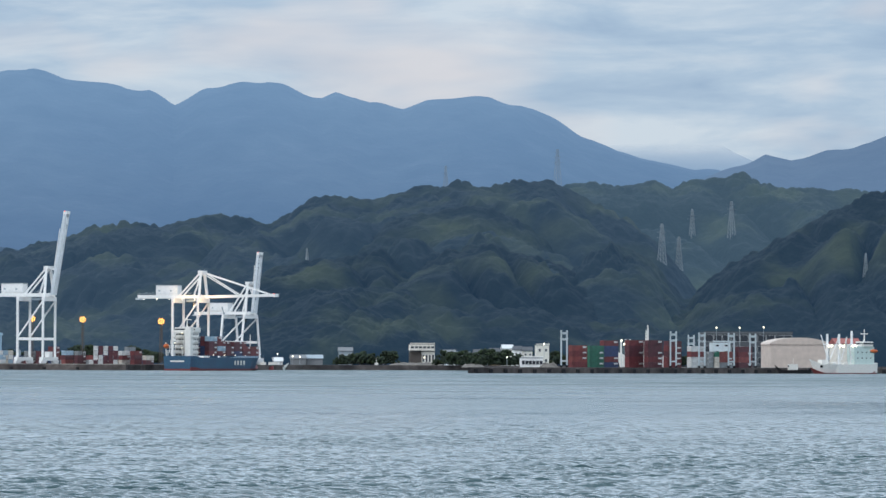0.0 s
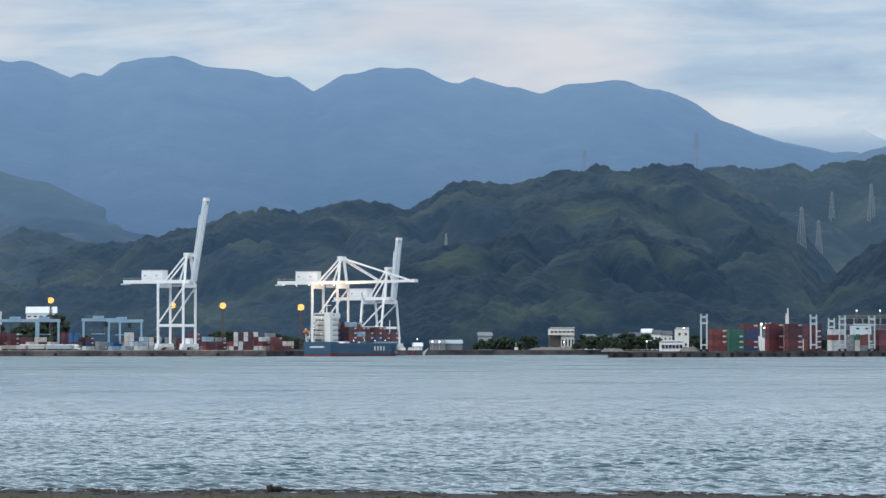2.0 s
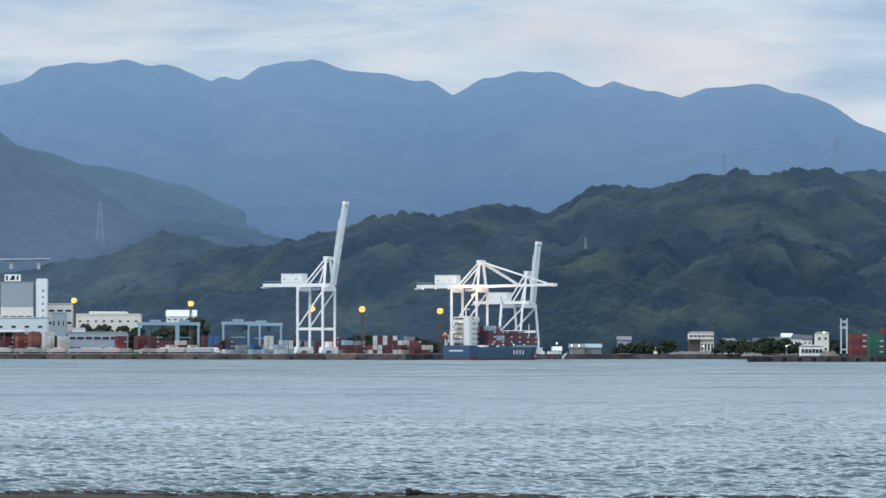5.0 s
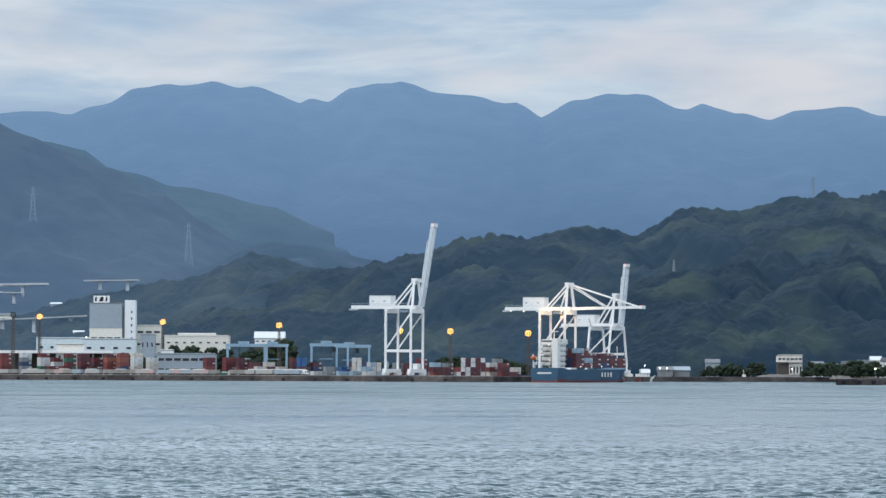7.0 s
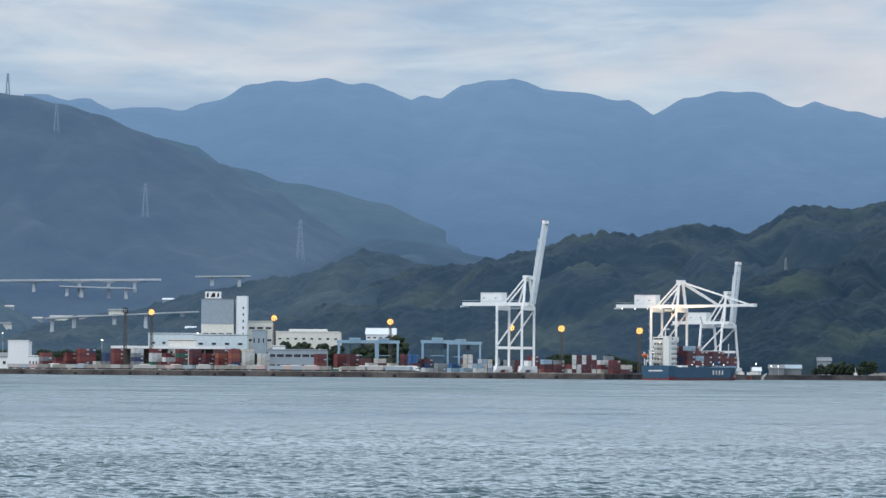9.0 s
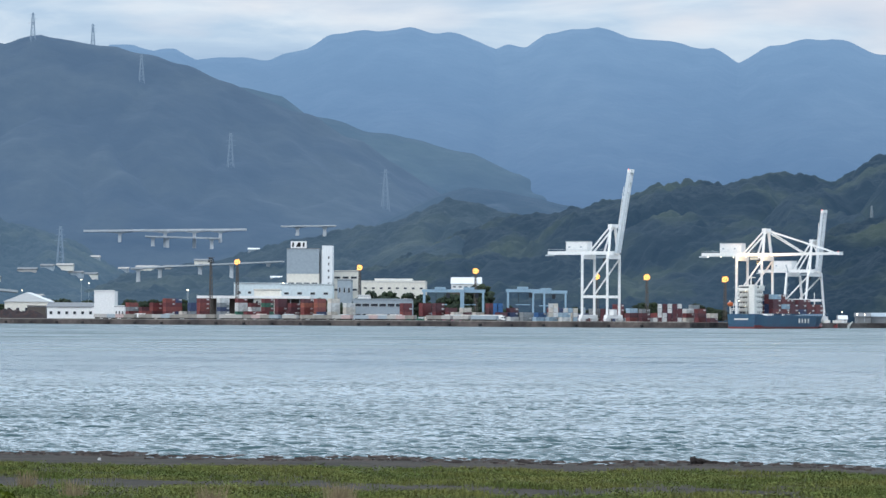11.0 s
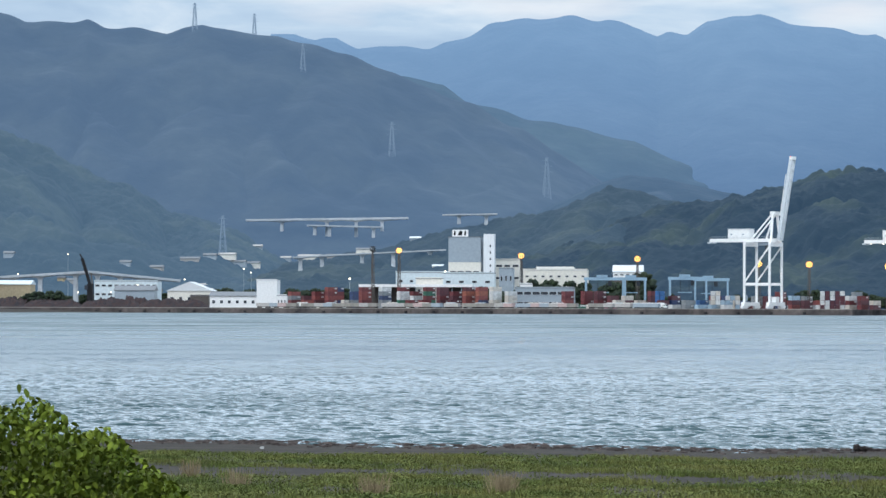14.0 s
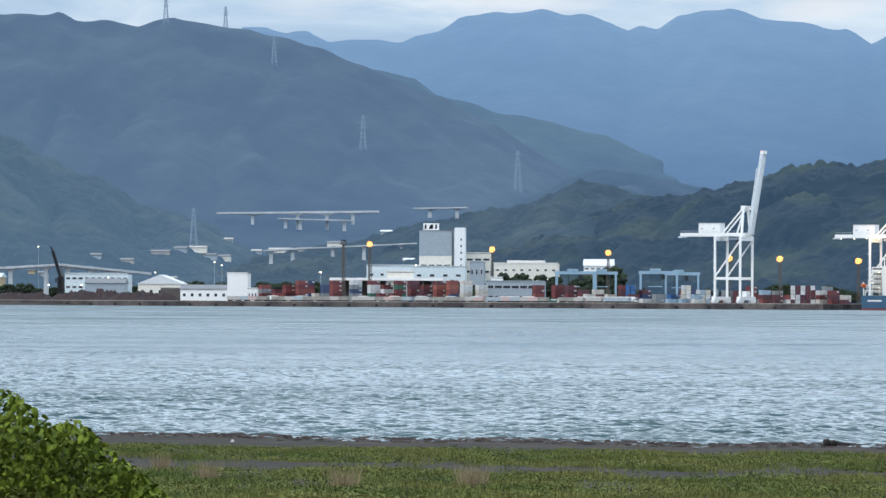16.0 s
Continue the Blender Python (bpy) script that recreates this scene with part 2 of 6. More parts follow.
def water_material():
    m = bpy.data.materials.new("sea_water")
    m.use_nodes = True
    n, ln = m.node_tree.nodes, m.node_tree.links
    b = n["Principled BSDF"]
    b.inputs["Base Color"].default_value = (0.024, 0.058, 0.064, 1)
    b.inputs["Roughness"].default_value = 0.08
    b.inputs["IOR"].default_value = 1.333
    tc = n.new("ShaderNodeTexCoord")
    h = None
    for sx, sy, amp, det in ((0.9, 1.5, 0.40, 3), (0.10, 0.2, 1.3, 3), (3.0, 4.4, 0.08, 2)):
        mp = n.new("ShaderNodeMapping")
        mp.inputs["Scale"].default_value = (sx, sy, 1)
        mp.inputs["Rotation"].default_value = (0, 0, 0.25)
        ln.new(tc.outputs["Object"], mp.inputs[0])
        k = n.new("ShaderNodeTexNoise")
        k.inputs["Scale"].default_value, k.inputs["Detail"].default_value = 1.0, det
        ln.new(mp.outputs[0], k.inputs["Vector"])
        s = n.new("ShaderNodeMath")
        s.operation = "MULTIPLY_ADD"
        s.inputs[1].default_value = amp
        ln.new(k.outputs[0], s.inputs[0])
        if h is not None:
            ln.new(h, s.inputs[2])
        h = s.outputs[0]
    # ripples too fine to model far out widen the gloss
    sp, mr = n.new("ShaderNodeSeparateXYZ"), n.new("ShaderNodeMapRange")
    ln.new(tc.outputs["Object"], sp.inputs[0])
    ln.new(sp.outputs[1], mr.inputs["Value"])
    for key, value in (("From Min", 220), ("From Max", 1000), ("To Min", 0.06), ("To Max", 0.32)):
        mr.inputs[key].default_value = value
    # wind streaks: long bands of rougher and smoother water
    mp = n.new("ShaderNodeMapping")
    mp.inputs["Scale"].default_value = (0.016, 0.03, 1)
    ln.new(tc.outputs["Object"], mp.inputs[0])
    k = n.new("ShaderNodeTexNoise")
    k.inputs["Scale"].default_value, k.inputs["Detail"].default_value = 1.0, 5
    ln.new(mp.outputs[0], k.inputs["Vector"])
    s1 = n.new("ShaderNodeMapRange")
    for key, value in (("From Min", 0.35), ("From Max", 0.65), ("To Min", 0.55), ("To Max", 1.7)):
        s1.inputs[key].default_value = value
    ln.new(k.outputs[0], s1.inputs["Value"])
    s2 = n.new("ShaderNodeMath")
    s2.operation = "MULTIPLY"
    ln.new(mr.outputs[0], s2.inputs[0])
    ln.new(s1.outputs[0], s2.inputs[1])
    ln.new(s2.outputs[0], b.inputs["Roughness"])
    bp = n.new("ShaderNodeBump")
    bp.inputs["Strength"].default_value, bp.inputs["Distance"].default_value = 1.0, 0.55
    ln.new(h, bp.inputs["Height"])
    ln.new(bp.outputs[0], b.inputs["Normal"])
    return m


M_WATER = water_material()


def swell(x, y, far):
    """Height of short wind waves: many crests of unlike length and heading."""
    gen = np.random.RandomState(11)
    z = np.zeros_like(x)
    for k in range(70):
        length = 0.46 * (1.7 / 0.46) ** gen.rand()
        head = gen.normal(-1.5, 0.46)
        amp = 0.0090 * length ** 0.95 * gen.uniform(0.5, 1.4)
        fade = np.clip((length / far - 1.6) / 1.4, 0, 1) * np.clip((550 - y) / 340, 0, 1)
        q = 2 * math.pi / length
        ph = q * (x * math.cos(head) + y * math.sin(head)) + gen.uniform(0, 6.28)
        z += fade * amp * (np.sin(ph) + 0.25 * np.sin(2 * ph + 1.3))
    gust = 0.95 + 0.16 * np.sin(x * 0.045 + 0.02 * y) * np.sin(y * 0.031 + 1.0) + 0.14 * np.sin(x * 0.11 - y * 0.07)
    return z * np.clip(gust, 0.25, 1.4)


def build_water():
    """A fan of water from the beach to beyond the quays, finely waved where it is near."""
    ys = [132.0]
    while ys[-1] < 3400:
        y = ys[-1]
        ys.append(y + (0.18 if y < 200 else 0.18 * (y / 200) ** 1.3 if y < 560 else y * 0.022))
    ys = np.array(ys)
    xs = np.linspace(-0.215, 0.215, 540)
    yy, ss = np.meshgrid(ys, xs, indexing="ij")
    xx = ss * yy
    step = np.gradient(ys)[:, None] * np.ones_like(xx)
    zz = swell(xx, yy, step)
    return tagged(grid_mesh("water", np.stack([xx, yy, zz], -1), len(xs), len(ys), M_WATER), "grey-blue harbour water broken by short ripples", "water", kind="structure")


# skylines: bearings (metres aside for each kilometre ahead) and rises (metres above the eye for each kilometre)
RANGE_B = [-120.6, -115.8, -110.8, -105.6, -88.1, -79.3, -74.6, -68.5, -61.3, -53.9, -45.9, -38.5, -34.1, -31.1, -27.1, -22.4, -16.4, -10.3, -3.0, 7.1, 11.8, 17.2, 23.2, 30.6, 36.0, 45.4, 52.1, 58.2, 61.5, 66.2, 69.6, 77.7, 83.0, 91.1, 98.7, 105.5, 115.0, 124.6, 134.1, 147.8]
RANGE_E = [64.9, 63.1, 63.9, 61.1, 61.5, 64.0, 66.6, 67.9, 68.8, 68.4, 67.6, 65.9, 63.6, 64.6, 64.8, 67.5, 68.6, 68.9, 66.6, 65.6, 64.0, 64.0, 60.6, 64.4, 65.9, 66.4, 64.3, 63.1, 64.2, 63.0, 61.4, 60.7, 62.3, 62.8, 62.6, 61.5, 57.2, 52.3, 49.7, 46.4]
FAR_RIGHT_B = [121.8, 127.3, 138.2, 153.2, 161.4, 171.0]
FAR_RIGHT_E = [51.3, 51.9, 52.8, 52.9, 48.5, 43.8]
RIGHT_B = [143.7, 151.9, 161.4, 164.9, 171.0, 182.0, 190.3, 194.1]
RIGHT_E = [41.6, 45.1, 48.5, 50.2, 48.6, 51.4, 52.8, 54.9]
LEFT_B = [-195.7, -189.5, -186.0, -179.2, -173.7, -170.9, -166.8, -151.7, -148.3, -142.9, -136.7, -124.5, -114.9, -108.2, -97.3, -89.2, -79.7, -66.2, -59.5, -52.8, -43.4, -26.0, 0]
LEFT_E = [71.2, 69.5, 67.9, 67.7, 68.3, 68.7, 66.7, 65.3, 66.2, 67.0, 65.6, 64.2, 61.7, 59.6, 55.6, 52.1, 48.1, 42.0, 37.3, 33.2, 26.5, 18.4, 10]
LEFT2_B = [-100.0, -89.2, -85.1, -79.7, -68.9, -58.2, -48.8, -39.4, -30.0, -20.6, -6.0, 2.0]
LEFT2_E = [54.9, 53.1, 52.1, 48.1, 45.3, 43.3, 40.6, 39.2, 35.2, 32.5, 30.4, 26.4]
LEFT3_B = [-84, -63.2, -56.5, -48.5, -40.4, -32.4, -20.3, -9.6]
LEFT3_E = [10, 22.0, 24.9, 29.0, 31.0, 30.3, 27.7, 25.0]
LOW_B = [-175, -140, -91.9, -81.1, -67.6, -56.9, -46.1, -39.4, -31.4, -24.7, -16.6, -5.9, 20]
LOW_E = [2, 7, 15.7, 19.0, 21.5, 23.6, 28.4, 28.0, 25.4, 23.6, 22.2, 21.6, 18]
FOOT_B = [-195.6, -187.4, -179.1, -170.9, -159.9, -150.3, -140.8, -131.2, -110]
FOOT_E = [45.1, 40.3, 37.5, 32.1, 28.0, 22.6, 20.5, 15.8, 3]
GREEN_B = [-130, -95, -60, -42.9, -35.0, -21.7, -12.3, -1.7, 3.7, 11.7, 19.7, 30.5, 37.2, 45.9, 50.6, 54.0, 58.7, 69.5, 70.8, 80.2, 88.4, 101.9, 112.7, 117.8, 124.6, 131.4, 138.2, 143.7, 149.2]
GREEN_E = [1, 6, 13, 19.6, 23.6, 25.0, 26.3, 29.0, 31.0, 32.4, 32.0, 34.4, 33.8, 33.1, 35.6, 37.9, 39.7, 38.6, 38.2, 41.0, 42.1, 42.3, 43.6, 41.0, 37.4, 34.1, 28.7, 23.3, 15.2]
BACK_B = [107.3, 116.8, 122.2, 129.0, 138.5, 142.6, 149.1, 156.0, 160.1, 164.2, 171.0, 182.0, 191.0, 194.1]
BACK_E = [38.6, 42.7, 43.4, 43.0, 43.8, 42.1, 44.4, 45.4, 45.9, 43.5, 42.5, 41.9, 41.5, 41.6]
DOME_B = [116.5, 119.2, 123.3, 127.3, 132.8, 136.9, 141.0, 145.1]
DOME_E = [20.5, 24.3, 27.5, 29.3, 28.4, 26.0, 22.0, 16.6]
MID_B = [66.4, 74.5, 83.9, 96.1, 103.6, 111.0, 116.5]
MID_E = [27.0, 34.0, 36.2, 37.5, 35.3, 29.9, 23.2]
FRONT1_B = [40.9, 45.0, 54.3, 62.4, 73.2, 78.6, 89.4, 98.8, 109.7, 116.5, 124.6, 134.2, 143.7, 147.8]
FRONT1_E = [18.8, 21.5, 24.9, 25.6, 26.3, 23.0, 27.1, 28.5, 25.9, 23.2, 19.2, 19.9, 15.2, 12.5]
FRONT2_B = [46.3, 49.0, 57.1, 65.1, 73.2, 78.6, 85.4, 90.8]
FRONT2_E = [13.4, 16.1, 18.2, 18.9, 18.3, 17.6, 12.3, 6.9]
RIGHTNEAR_B = [143.7, 147.8, 156.0, 164.2, 171.0, 177.9, 184.8, 190.3, 194.1]
RIGHTNEAR_E = [11.2, 16.6, 23.4, 27.5, 31.6, 35.1, 37.8, 40.6, 41.6]
RN2_B = [171.1, 177.9, 184.8, 194.1]
RN2_E = [11.3, 15.4, 19.5, 22.3]


class Ridge:
    """A mountain or hill: a skyline at a distance, a front slope with spurs and gullies, a short back slope."""

    def __init__(self, bs, es, far, front, behind, foot=2.0, spur=0.16, size=120.0, rough=3.0, seed=0.0, power=0.9, lower=0.0, canopy=0.0):
        self.bs, self.es, self.far, self.front, self.behind, self.foot = bs, es, far, front, behind, foot
        self.spur, self.size, self.rough, self.seed, self.power, self.lower, self.canopy = spur, size, rough, seed, power, lower, canopy

    def at(self, b, s):
        """Place at a bearing and a step s from -1 (foot) over 0 (crest) to 1 (behind)."""
        crest = 5 + float(np.interp(b, self.bs, self.es)) * self.far / 1000 - self.lower
        y = self.far + s * (self.front if s < 0 else self.behind)
        x = b * y / 1000
        k = max(0.0, 1 - abs(s))
        hold = min(1.0, abs(s) * 1.7) * k ** 0.5
        bend = noise.noise((x / self.size * 0.6, y / self.size * 0.3, self.seed + 9)) * 0.8
        fold = abs(noise.noise((x / self.size + bend, y / self.size * 0.45, self.seed))) ** 0.8 * 2.0
        fine = noise.noise((x / self.size * 3, y / self.size * 2, self.seed + 4))
        z = self.foot + (crest - self.foot) * (k ** self.power) * (1 + hold * self.spur * min(0.12 + 0.5 * hold, fold * 1.5 - 1.0 + 0.35 * fine))
        z += self.rough * noise.noise((x / 31, y / 40, self.seed + 2)) * min(1, k * 4)
        if self.canopy:
            stand_height = 0.55 + 0.9 * max(0.0, 0.5 + noise.noise((x / 70, y / 70, self.seed + 6)))
            z += self.canopy * stand_height * (abs(noise.noise((x / 15, y / 19, self.seed + 7))) * 2.6 + abs(noise.noise((x / 6.5, y / 9, self.seed + 8))) * 1.3 - 1.2)
        return x, y, z

    def build(self, name, mat, label, nb, ny, pad=0.0):
        bs = np.linspace(self.bs[0] - pad, self.bs[-1] + pad, nb)
        ss = np.concatenate([np.linspace(-1, 0, ny), np.linspace(0.15, 1, 6)])
        verts = [self.at(b, s) for s in ss for b in bs]
        return tagged(grid_mesh(name, verts, nb, len(ss), mat), label, "mountain" if "mountain" in name or "range" in name else "hill", kind="structure")


ground = build_ground()
water = build_water()
R_RANGE = Ridge(RANGE_B, RANGE_E, 4780, 700, 60, spur=0.10, size=260, rough=5, seed=1)
R_PALE = Ridge(FAR_RIGHT_B, FAR_RIGHT_E, 4840, 300, 20, spur=0.02, size=200, rough=2, seed=2)
R_RIGHT = Ridge(RIGHT_B, RIGHT_E, 4500, 500, 100, spur=0.1, size=200, rough=4, seed=3)
R_LEFT = Ridge(LEFT_B, LEFT_E, 4200, 480, 150, spur=0.12, size=100, rough=5, seed=4, power=0.85)
R_LEFT2 = Ridge(LEFT2_B, LEFT2_E, 4420, 500, 100, spur=0.12, size=200, rough=4, seed=5)
R_LEFT3 = Ridge(LEFT3_B, LEFT3_E, 3950, 350, 120, spur=0.25, size=110, rough=3, seed=16, power=0.7)
R_LOW = Ridge(LOW_B, LOW_E, 3500, 450, 120, spur=0.4, size=90, rough=3, seed=6, power=0.75, canopy=2.2)
R_FOOT = Ridge(FOOT_B, FOOT_E, 3600, 450, 120, spur=0.45, size=90, rough=3, seed=7, power=0.8, canopy=2.2)
R_BACK = Ridge(BACK_B, BACK_E, 3700, 420, 150, spur=0.44, size=100, rough=3, seed=13, lower=0.5, power=0.7, canopy=2.4)
R_GREEN = Ridge(GREEN_B, GREEN_E, 3350, 560, 200, spur=0.52, size=88, rough=3, seed=8, lower=-1.5, power=0.7, canopy=2.6)
R_MID = Ridge(MID_B, MID_E, 3130, 300, 150, spur=0.44, size=60, rough=2.5, seed=14, lower=0.5, power=0.55, canopy=2.4)
R_DOME = Ridge(DOME_B, DOME_E, 3000, 200, 120, spur=0.3, size=60, rough=2, seed=15, lower=2.5, power=0.5, canopy=2.2)
R_FRONT = Ridge(FRONT1_B, FRONT1_E, 2980, 280, 150, spur=0.5, size=60, rough=3, seed=9, lower=1.0, power=0.52, canopy=2.4)
R_FRONT2 = Ridge(FRONT2_B, FRONT2_E, 2820, 150, 120, spur=0.36, size=48, rough=2, seed=10, lower=2, power=0.48, canopy=2.2)
R_NEAR = Ridge(RIGHTNEAR_B, RIGHTNEAR_E, 3020, 300, 150, spur=0.5, size=62, rough=3, seed=11, lower=-1.0, power=0.55, canopy=2.4)
R_NEAR2 = Ridge(RN2_B, RN2_E, 2830, 150, 120, spur=0.36, size=48, rough=2, seed=12, lower=2, power=0.48, canopy=2.2)
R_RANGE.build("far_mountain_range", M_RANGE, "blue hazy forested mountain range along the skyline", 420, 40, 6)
# alpha fades the pale summit by height, standing in for cloud over it
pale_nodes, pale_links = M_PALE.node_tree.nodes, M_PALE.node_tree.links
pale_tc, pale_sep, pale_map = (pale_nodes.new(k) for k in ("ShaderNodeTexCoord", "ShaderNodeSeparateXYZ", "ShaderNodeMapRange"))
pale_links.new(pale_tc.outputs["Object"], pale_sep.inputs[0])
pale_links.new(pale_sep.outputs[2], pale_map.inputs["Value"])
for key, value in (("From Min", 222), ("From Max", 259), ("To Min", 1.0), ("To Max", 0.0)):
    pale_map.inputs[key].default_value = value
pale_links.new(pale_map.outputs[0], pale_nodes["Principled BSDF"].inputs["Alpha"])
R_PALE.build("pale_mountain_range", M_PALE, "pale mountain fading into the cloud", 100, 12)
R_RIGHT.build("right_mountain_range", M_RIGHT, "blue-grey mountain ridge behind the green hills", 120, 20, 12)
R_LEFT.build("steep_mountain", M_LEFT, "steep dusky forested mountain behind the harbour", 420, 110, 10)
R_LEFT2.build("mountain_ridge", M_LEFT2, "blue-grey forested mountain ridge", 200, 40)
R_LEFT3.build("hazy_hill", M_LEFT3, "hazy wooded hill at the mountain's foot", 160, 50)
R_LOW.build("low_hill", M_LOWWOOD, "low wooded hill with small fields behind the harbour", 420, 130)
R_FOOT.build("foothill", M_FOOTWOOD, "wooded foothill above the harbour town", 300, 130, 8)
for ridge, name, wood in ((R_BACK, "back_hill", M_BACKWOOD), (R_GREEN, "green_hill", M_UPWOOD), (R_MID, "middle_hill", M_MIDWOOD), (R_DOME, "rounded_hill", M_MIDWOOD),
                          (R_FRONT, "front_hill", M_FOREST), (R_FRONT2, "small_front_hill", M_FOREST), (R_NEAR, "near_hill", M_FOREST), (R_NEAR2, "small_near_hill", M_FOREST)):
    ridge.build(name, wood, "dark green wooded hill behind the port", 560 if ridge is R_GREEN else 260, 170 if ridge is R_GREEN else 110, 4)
# ---- the port: quays and yards ----
LAND = 3.0


def wide(b, d):
    return b * d / 1000


def rise(e, d):
    return 5 + e * d / 1000


def slab(name, pts, z0, z1, mat, label, category):
    bm = B()
    lo = [bm.verts.new((x, y, z0)) for x, y in pts]
    hi = [bm.verts.new((x, y, z1)) for x, y in pts]
    bm.faces.new(hi)
    n = len(pts)
    for i in range(n):
        j = (i + 1) % n
        bm.faces.new((lo[i], lo[j], hi[j], hi[i]))
    bmesh.ops.recalc_face_normals(bm, faces=bm.faces)
    return tagged(part(name, bm, mat), label, category, kind="structure")


def fenders(quay, p, q, step, z0, z1):
    """Dark rubber fenders down a quay wall from p to q, sharing one mesh."""
    p, q = Vector((*p, 0)), Vector((*q, 0))
    d = (q - p).normalized()
    bm = box(B(), -0.9, 0.9, -0.7, 0.0, z0, z1)
    first = None
    for k in range(int((q - p).length / step)):
        at = p + d * (k + 0.5) * step
        ob = part("fender", bm, M_RUBBER, quay) if first is None else new("fender", first)
        first = ob.data
        ob.parent = quay
        ob.matrix_basis = Matrix.Translation(at) @ Matrix.Rotation(math.atan2(d.y, d.x), 4, "Z")


M_RUBBER = material("black_rubber", (0.02, 0.02, 0.022), 0.8, vary=0.2)
M_YARD = material("yard_concrete", (0.30, 0.28, 0.25), 0.9, vary=0.25, scale=0.05, second=(0.2, 0.19, 0.18))
FRONT = [(wide(-260, quay_line(-260)), quay_line(-260)), (27, 2262)]
EAST = (136, 2522)
quay = slab("quay", [*FRONT, EAST, (420, 2610), (640, 2640), (700, 2900), (-900, 3300)], -3, LAND, M_QUAY, "long brown concrete quay with a paved yard", "quay")
fenders(quay, FRONT[0], FRONT[1], 24.0, 0.2, 1.6)
PIER = [(wide(93.3, 1890), 1890), (wide(178, 2035), 2035), (wide(225, 2110), 2110), (wide(225, 2300), 2300), (wide(94, 2180), 2180)]
pier = slab("pier", PIER, -3, LAND - 0.3, M_QUAY, "brown concrete pier with dark tyre fenders", "pier")
fenders(pier, PIER[0], PIER[2], 9.0, -0.1, 1.9)
# kerb along the quay's edge
bm = B()
beam(bm, (FRONT[0][0], FRONT[0][1] + 1.2, LAND + 0.2), (FRONT[1][0], FRONT[1][1] + 1.2, LAND + 0.2), 0.6, 0.5)
tagged(part("kerb", bm, M_YARD), "low pale concrete kerb along the quay edge", "kerb", kind="structure")


M_TIPLAMP = material("red_lamp", (0.6, 0.05, 0.03), 0.4, vary=0, glow=(1.0, 0.10, 0.05), power=1.5)


def crane(x, y, turn, label, G=15.0, S=17.5, deck=36.0, top=55.0, out=46.0, rear=23.0, raised=84, splay=0.0, w=1.1):
    """A ship-to-shore gantry crane. Local x runs out over the water, y along the quay."""
    c = thing("gantry_crane", x, y, LAND, turn, label, "gantry crane", "gantry cranes")
    for lx in (0, G):
        for ly in (0, S):
            sp = splay * (1 if ly else -1)
            part("leg", beam(B(), (lx, ly + sp, 1.5), (lx, ly, deck), w), M_WHITE, c)
        part("sill_beam", box(B(), lx - 1.0, lx + 1.0, -2.5 - splay, S + 2.5 + splay, 2.0, 4.0), M_WHITE, c)
        for ly in (-splay, S + splay):
            bm = B()
            for k in range(4):
                rod(bm, (lx - 0.4, ly - 3 + 2 * k, 0.6), (lx + 0.4, ly - 3 + 2 * k, 0.6), 0.6, 10)
            box(bm, lx - 0.7, lx + 0.7, ly - 4, ly + 4, 0.8, 2.0)
            part("bogie", bm, M_WHITE, c)
    for ly in (0, S):
        part("portal_beam", beam(B(), (0, ly, 14), (G, ly, 14), 1.1, 1.5), M_WHITE, c)
        part("brace", beam(B(), (0, ly, 15), (G, ly, deck - 1), 0.75), M_WHITE, c)
    for lx in (0, G):
        part("cross_beam", beam(B(), (lx, 0, deck), (lx, S, deck), 1.6, 2.4), M_WHITE, c)
    for ly in (S / 2 - 3.2, S / 2 + 3.2):
        part("girder", box(B(), -rear, G + 2, ly - 0.6, ly + 0.6, deck + 1.3, deck + 3.2), M_WHITE, c)
    bm = B()
    for k in range(7):
        xx = -rear + 0.5 + k * (rear + G) / 6
        beam(bm, (xx, S / 2 - 3.2, deck + 1.6), (xx, S / 2 + 3.2, deck + 1.6), 0.7)
    part("cross_ties", bm, M_WHITE, c)
    bm = B()
    box(bm, -rear * 0.55 + 0.5, 0.8, S / 2 - 3.6, S / 2 + 3.6, deck + 3.2, deck + 8.6)
    bmesh.ops.bevel(bm, geom=bm.edges[:], offset=0.25, segments=1, affect="EDGES")
    house = part("machinery_house", bm, M_WHITE, c, "white boxy machinery house")
    for k in range(2):
        part("louvre", box(B(), -rear * 0.55 + 2 + k * 7, -rear * 0.55 + 3.2 + k * 7, S / 2 - 3.66, S / 2 - 3.6, deck + 5.2, deck + 5.9), M_GREY, house)
    part("roof", box(B(), -rear * 0.55 + 0.3, 1.0, S / 2 - 3.8, S / 2 + 3.8, deck + 8.6, deck + 8.85), M_GREY, house)
    # A-frame over the waterside legs
    ax, az = G - 0.5, top
    for ly in (S / 2 - 3.0, S / 2 + 3.0):
        part("mast_leg", beam(B(), (G, ly * 1.0 + (-4 if ly < S / 2 else 4), deck + 1), (ax, ly, az), 1.2), M_WHITE, c)
        part("back_stay", beam(B(), (2.0, ly, deck + 3), (ax, ly, az), 0.8), M_WHITE, c)
    part("mast_head", box(B(), ax - 1.4, ax + 1.4, S / 2 - 3.8, S / 2 + 3.8, az - 0.8, az + 0.9), M_WHITE, c)
    part("mast_post", beam(B(), (ax - 5, S / 2, deck + 3), (ax - 0.5, S / 2, az), 0.8), M_WHITE, c)
    a = radians(raised)
    hx, hz = G + 2.5, deck + 2.2

    def along(d, side, lift=0.0):
        return (hx + d * math.cos(a) - lift * math.sin(a), S / 2 + side, hz + d * math.sin(a) + lift * math.cos(a))

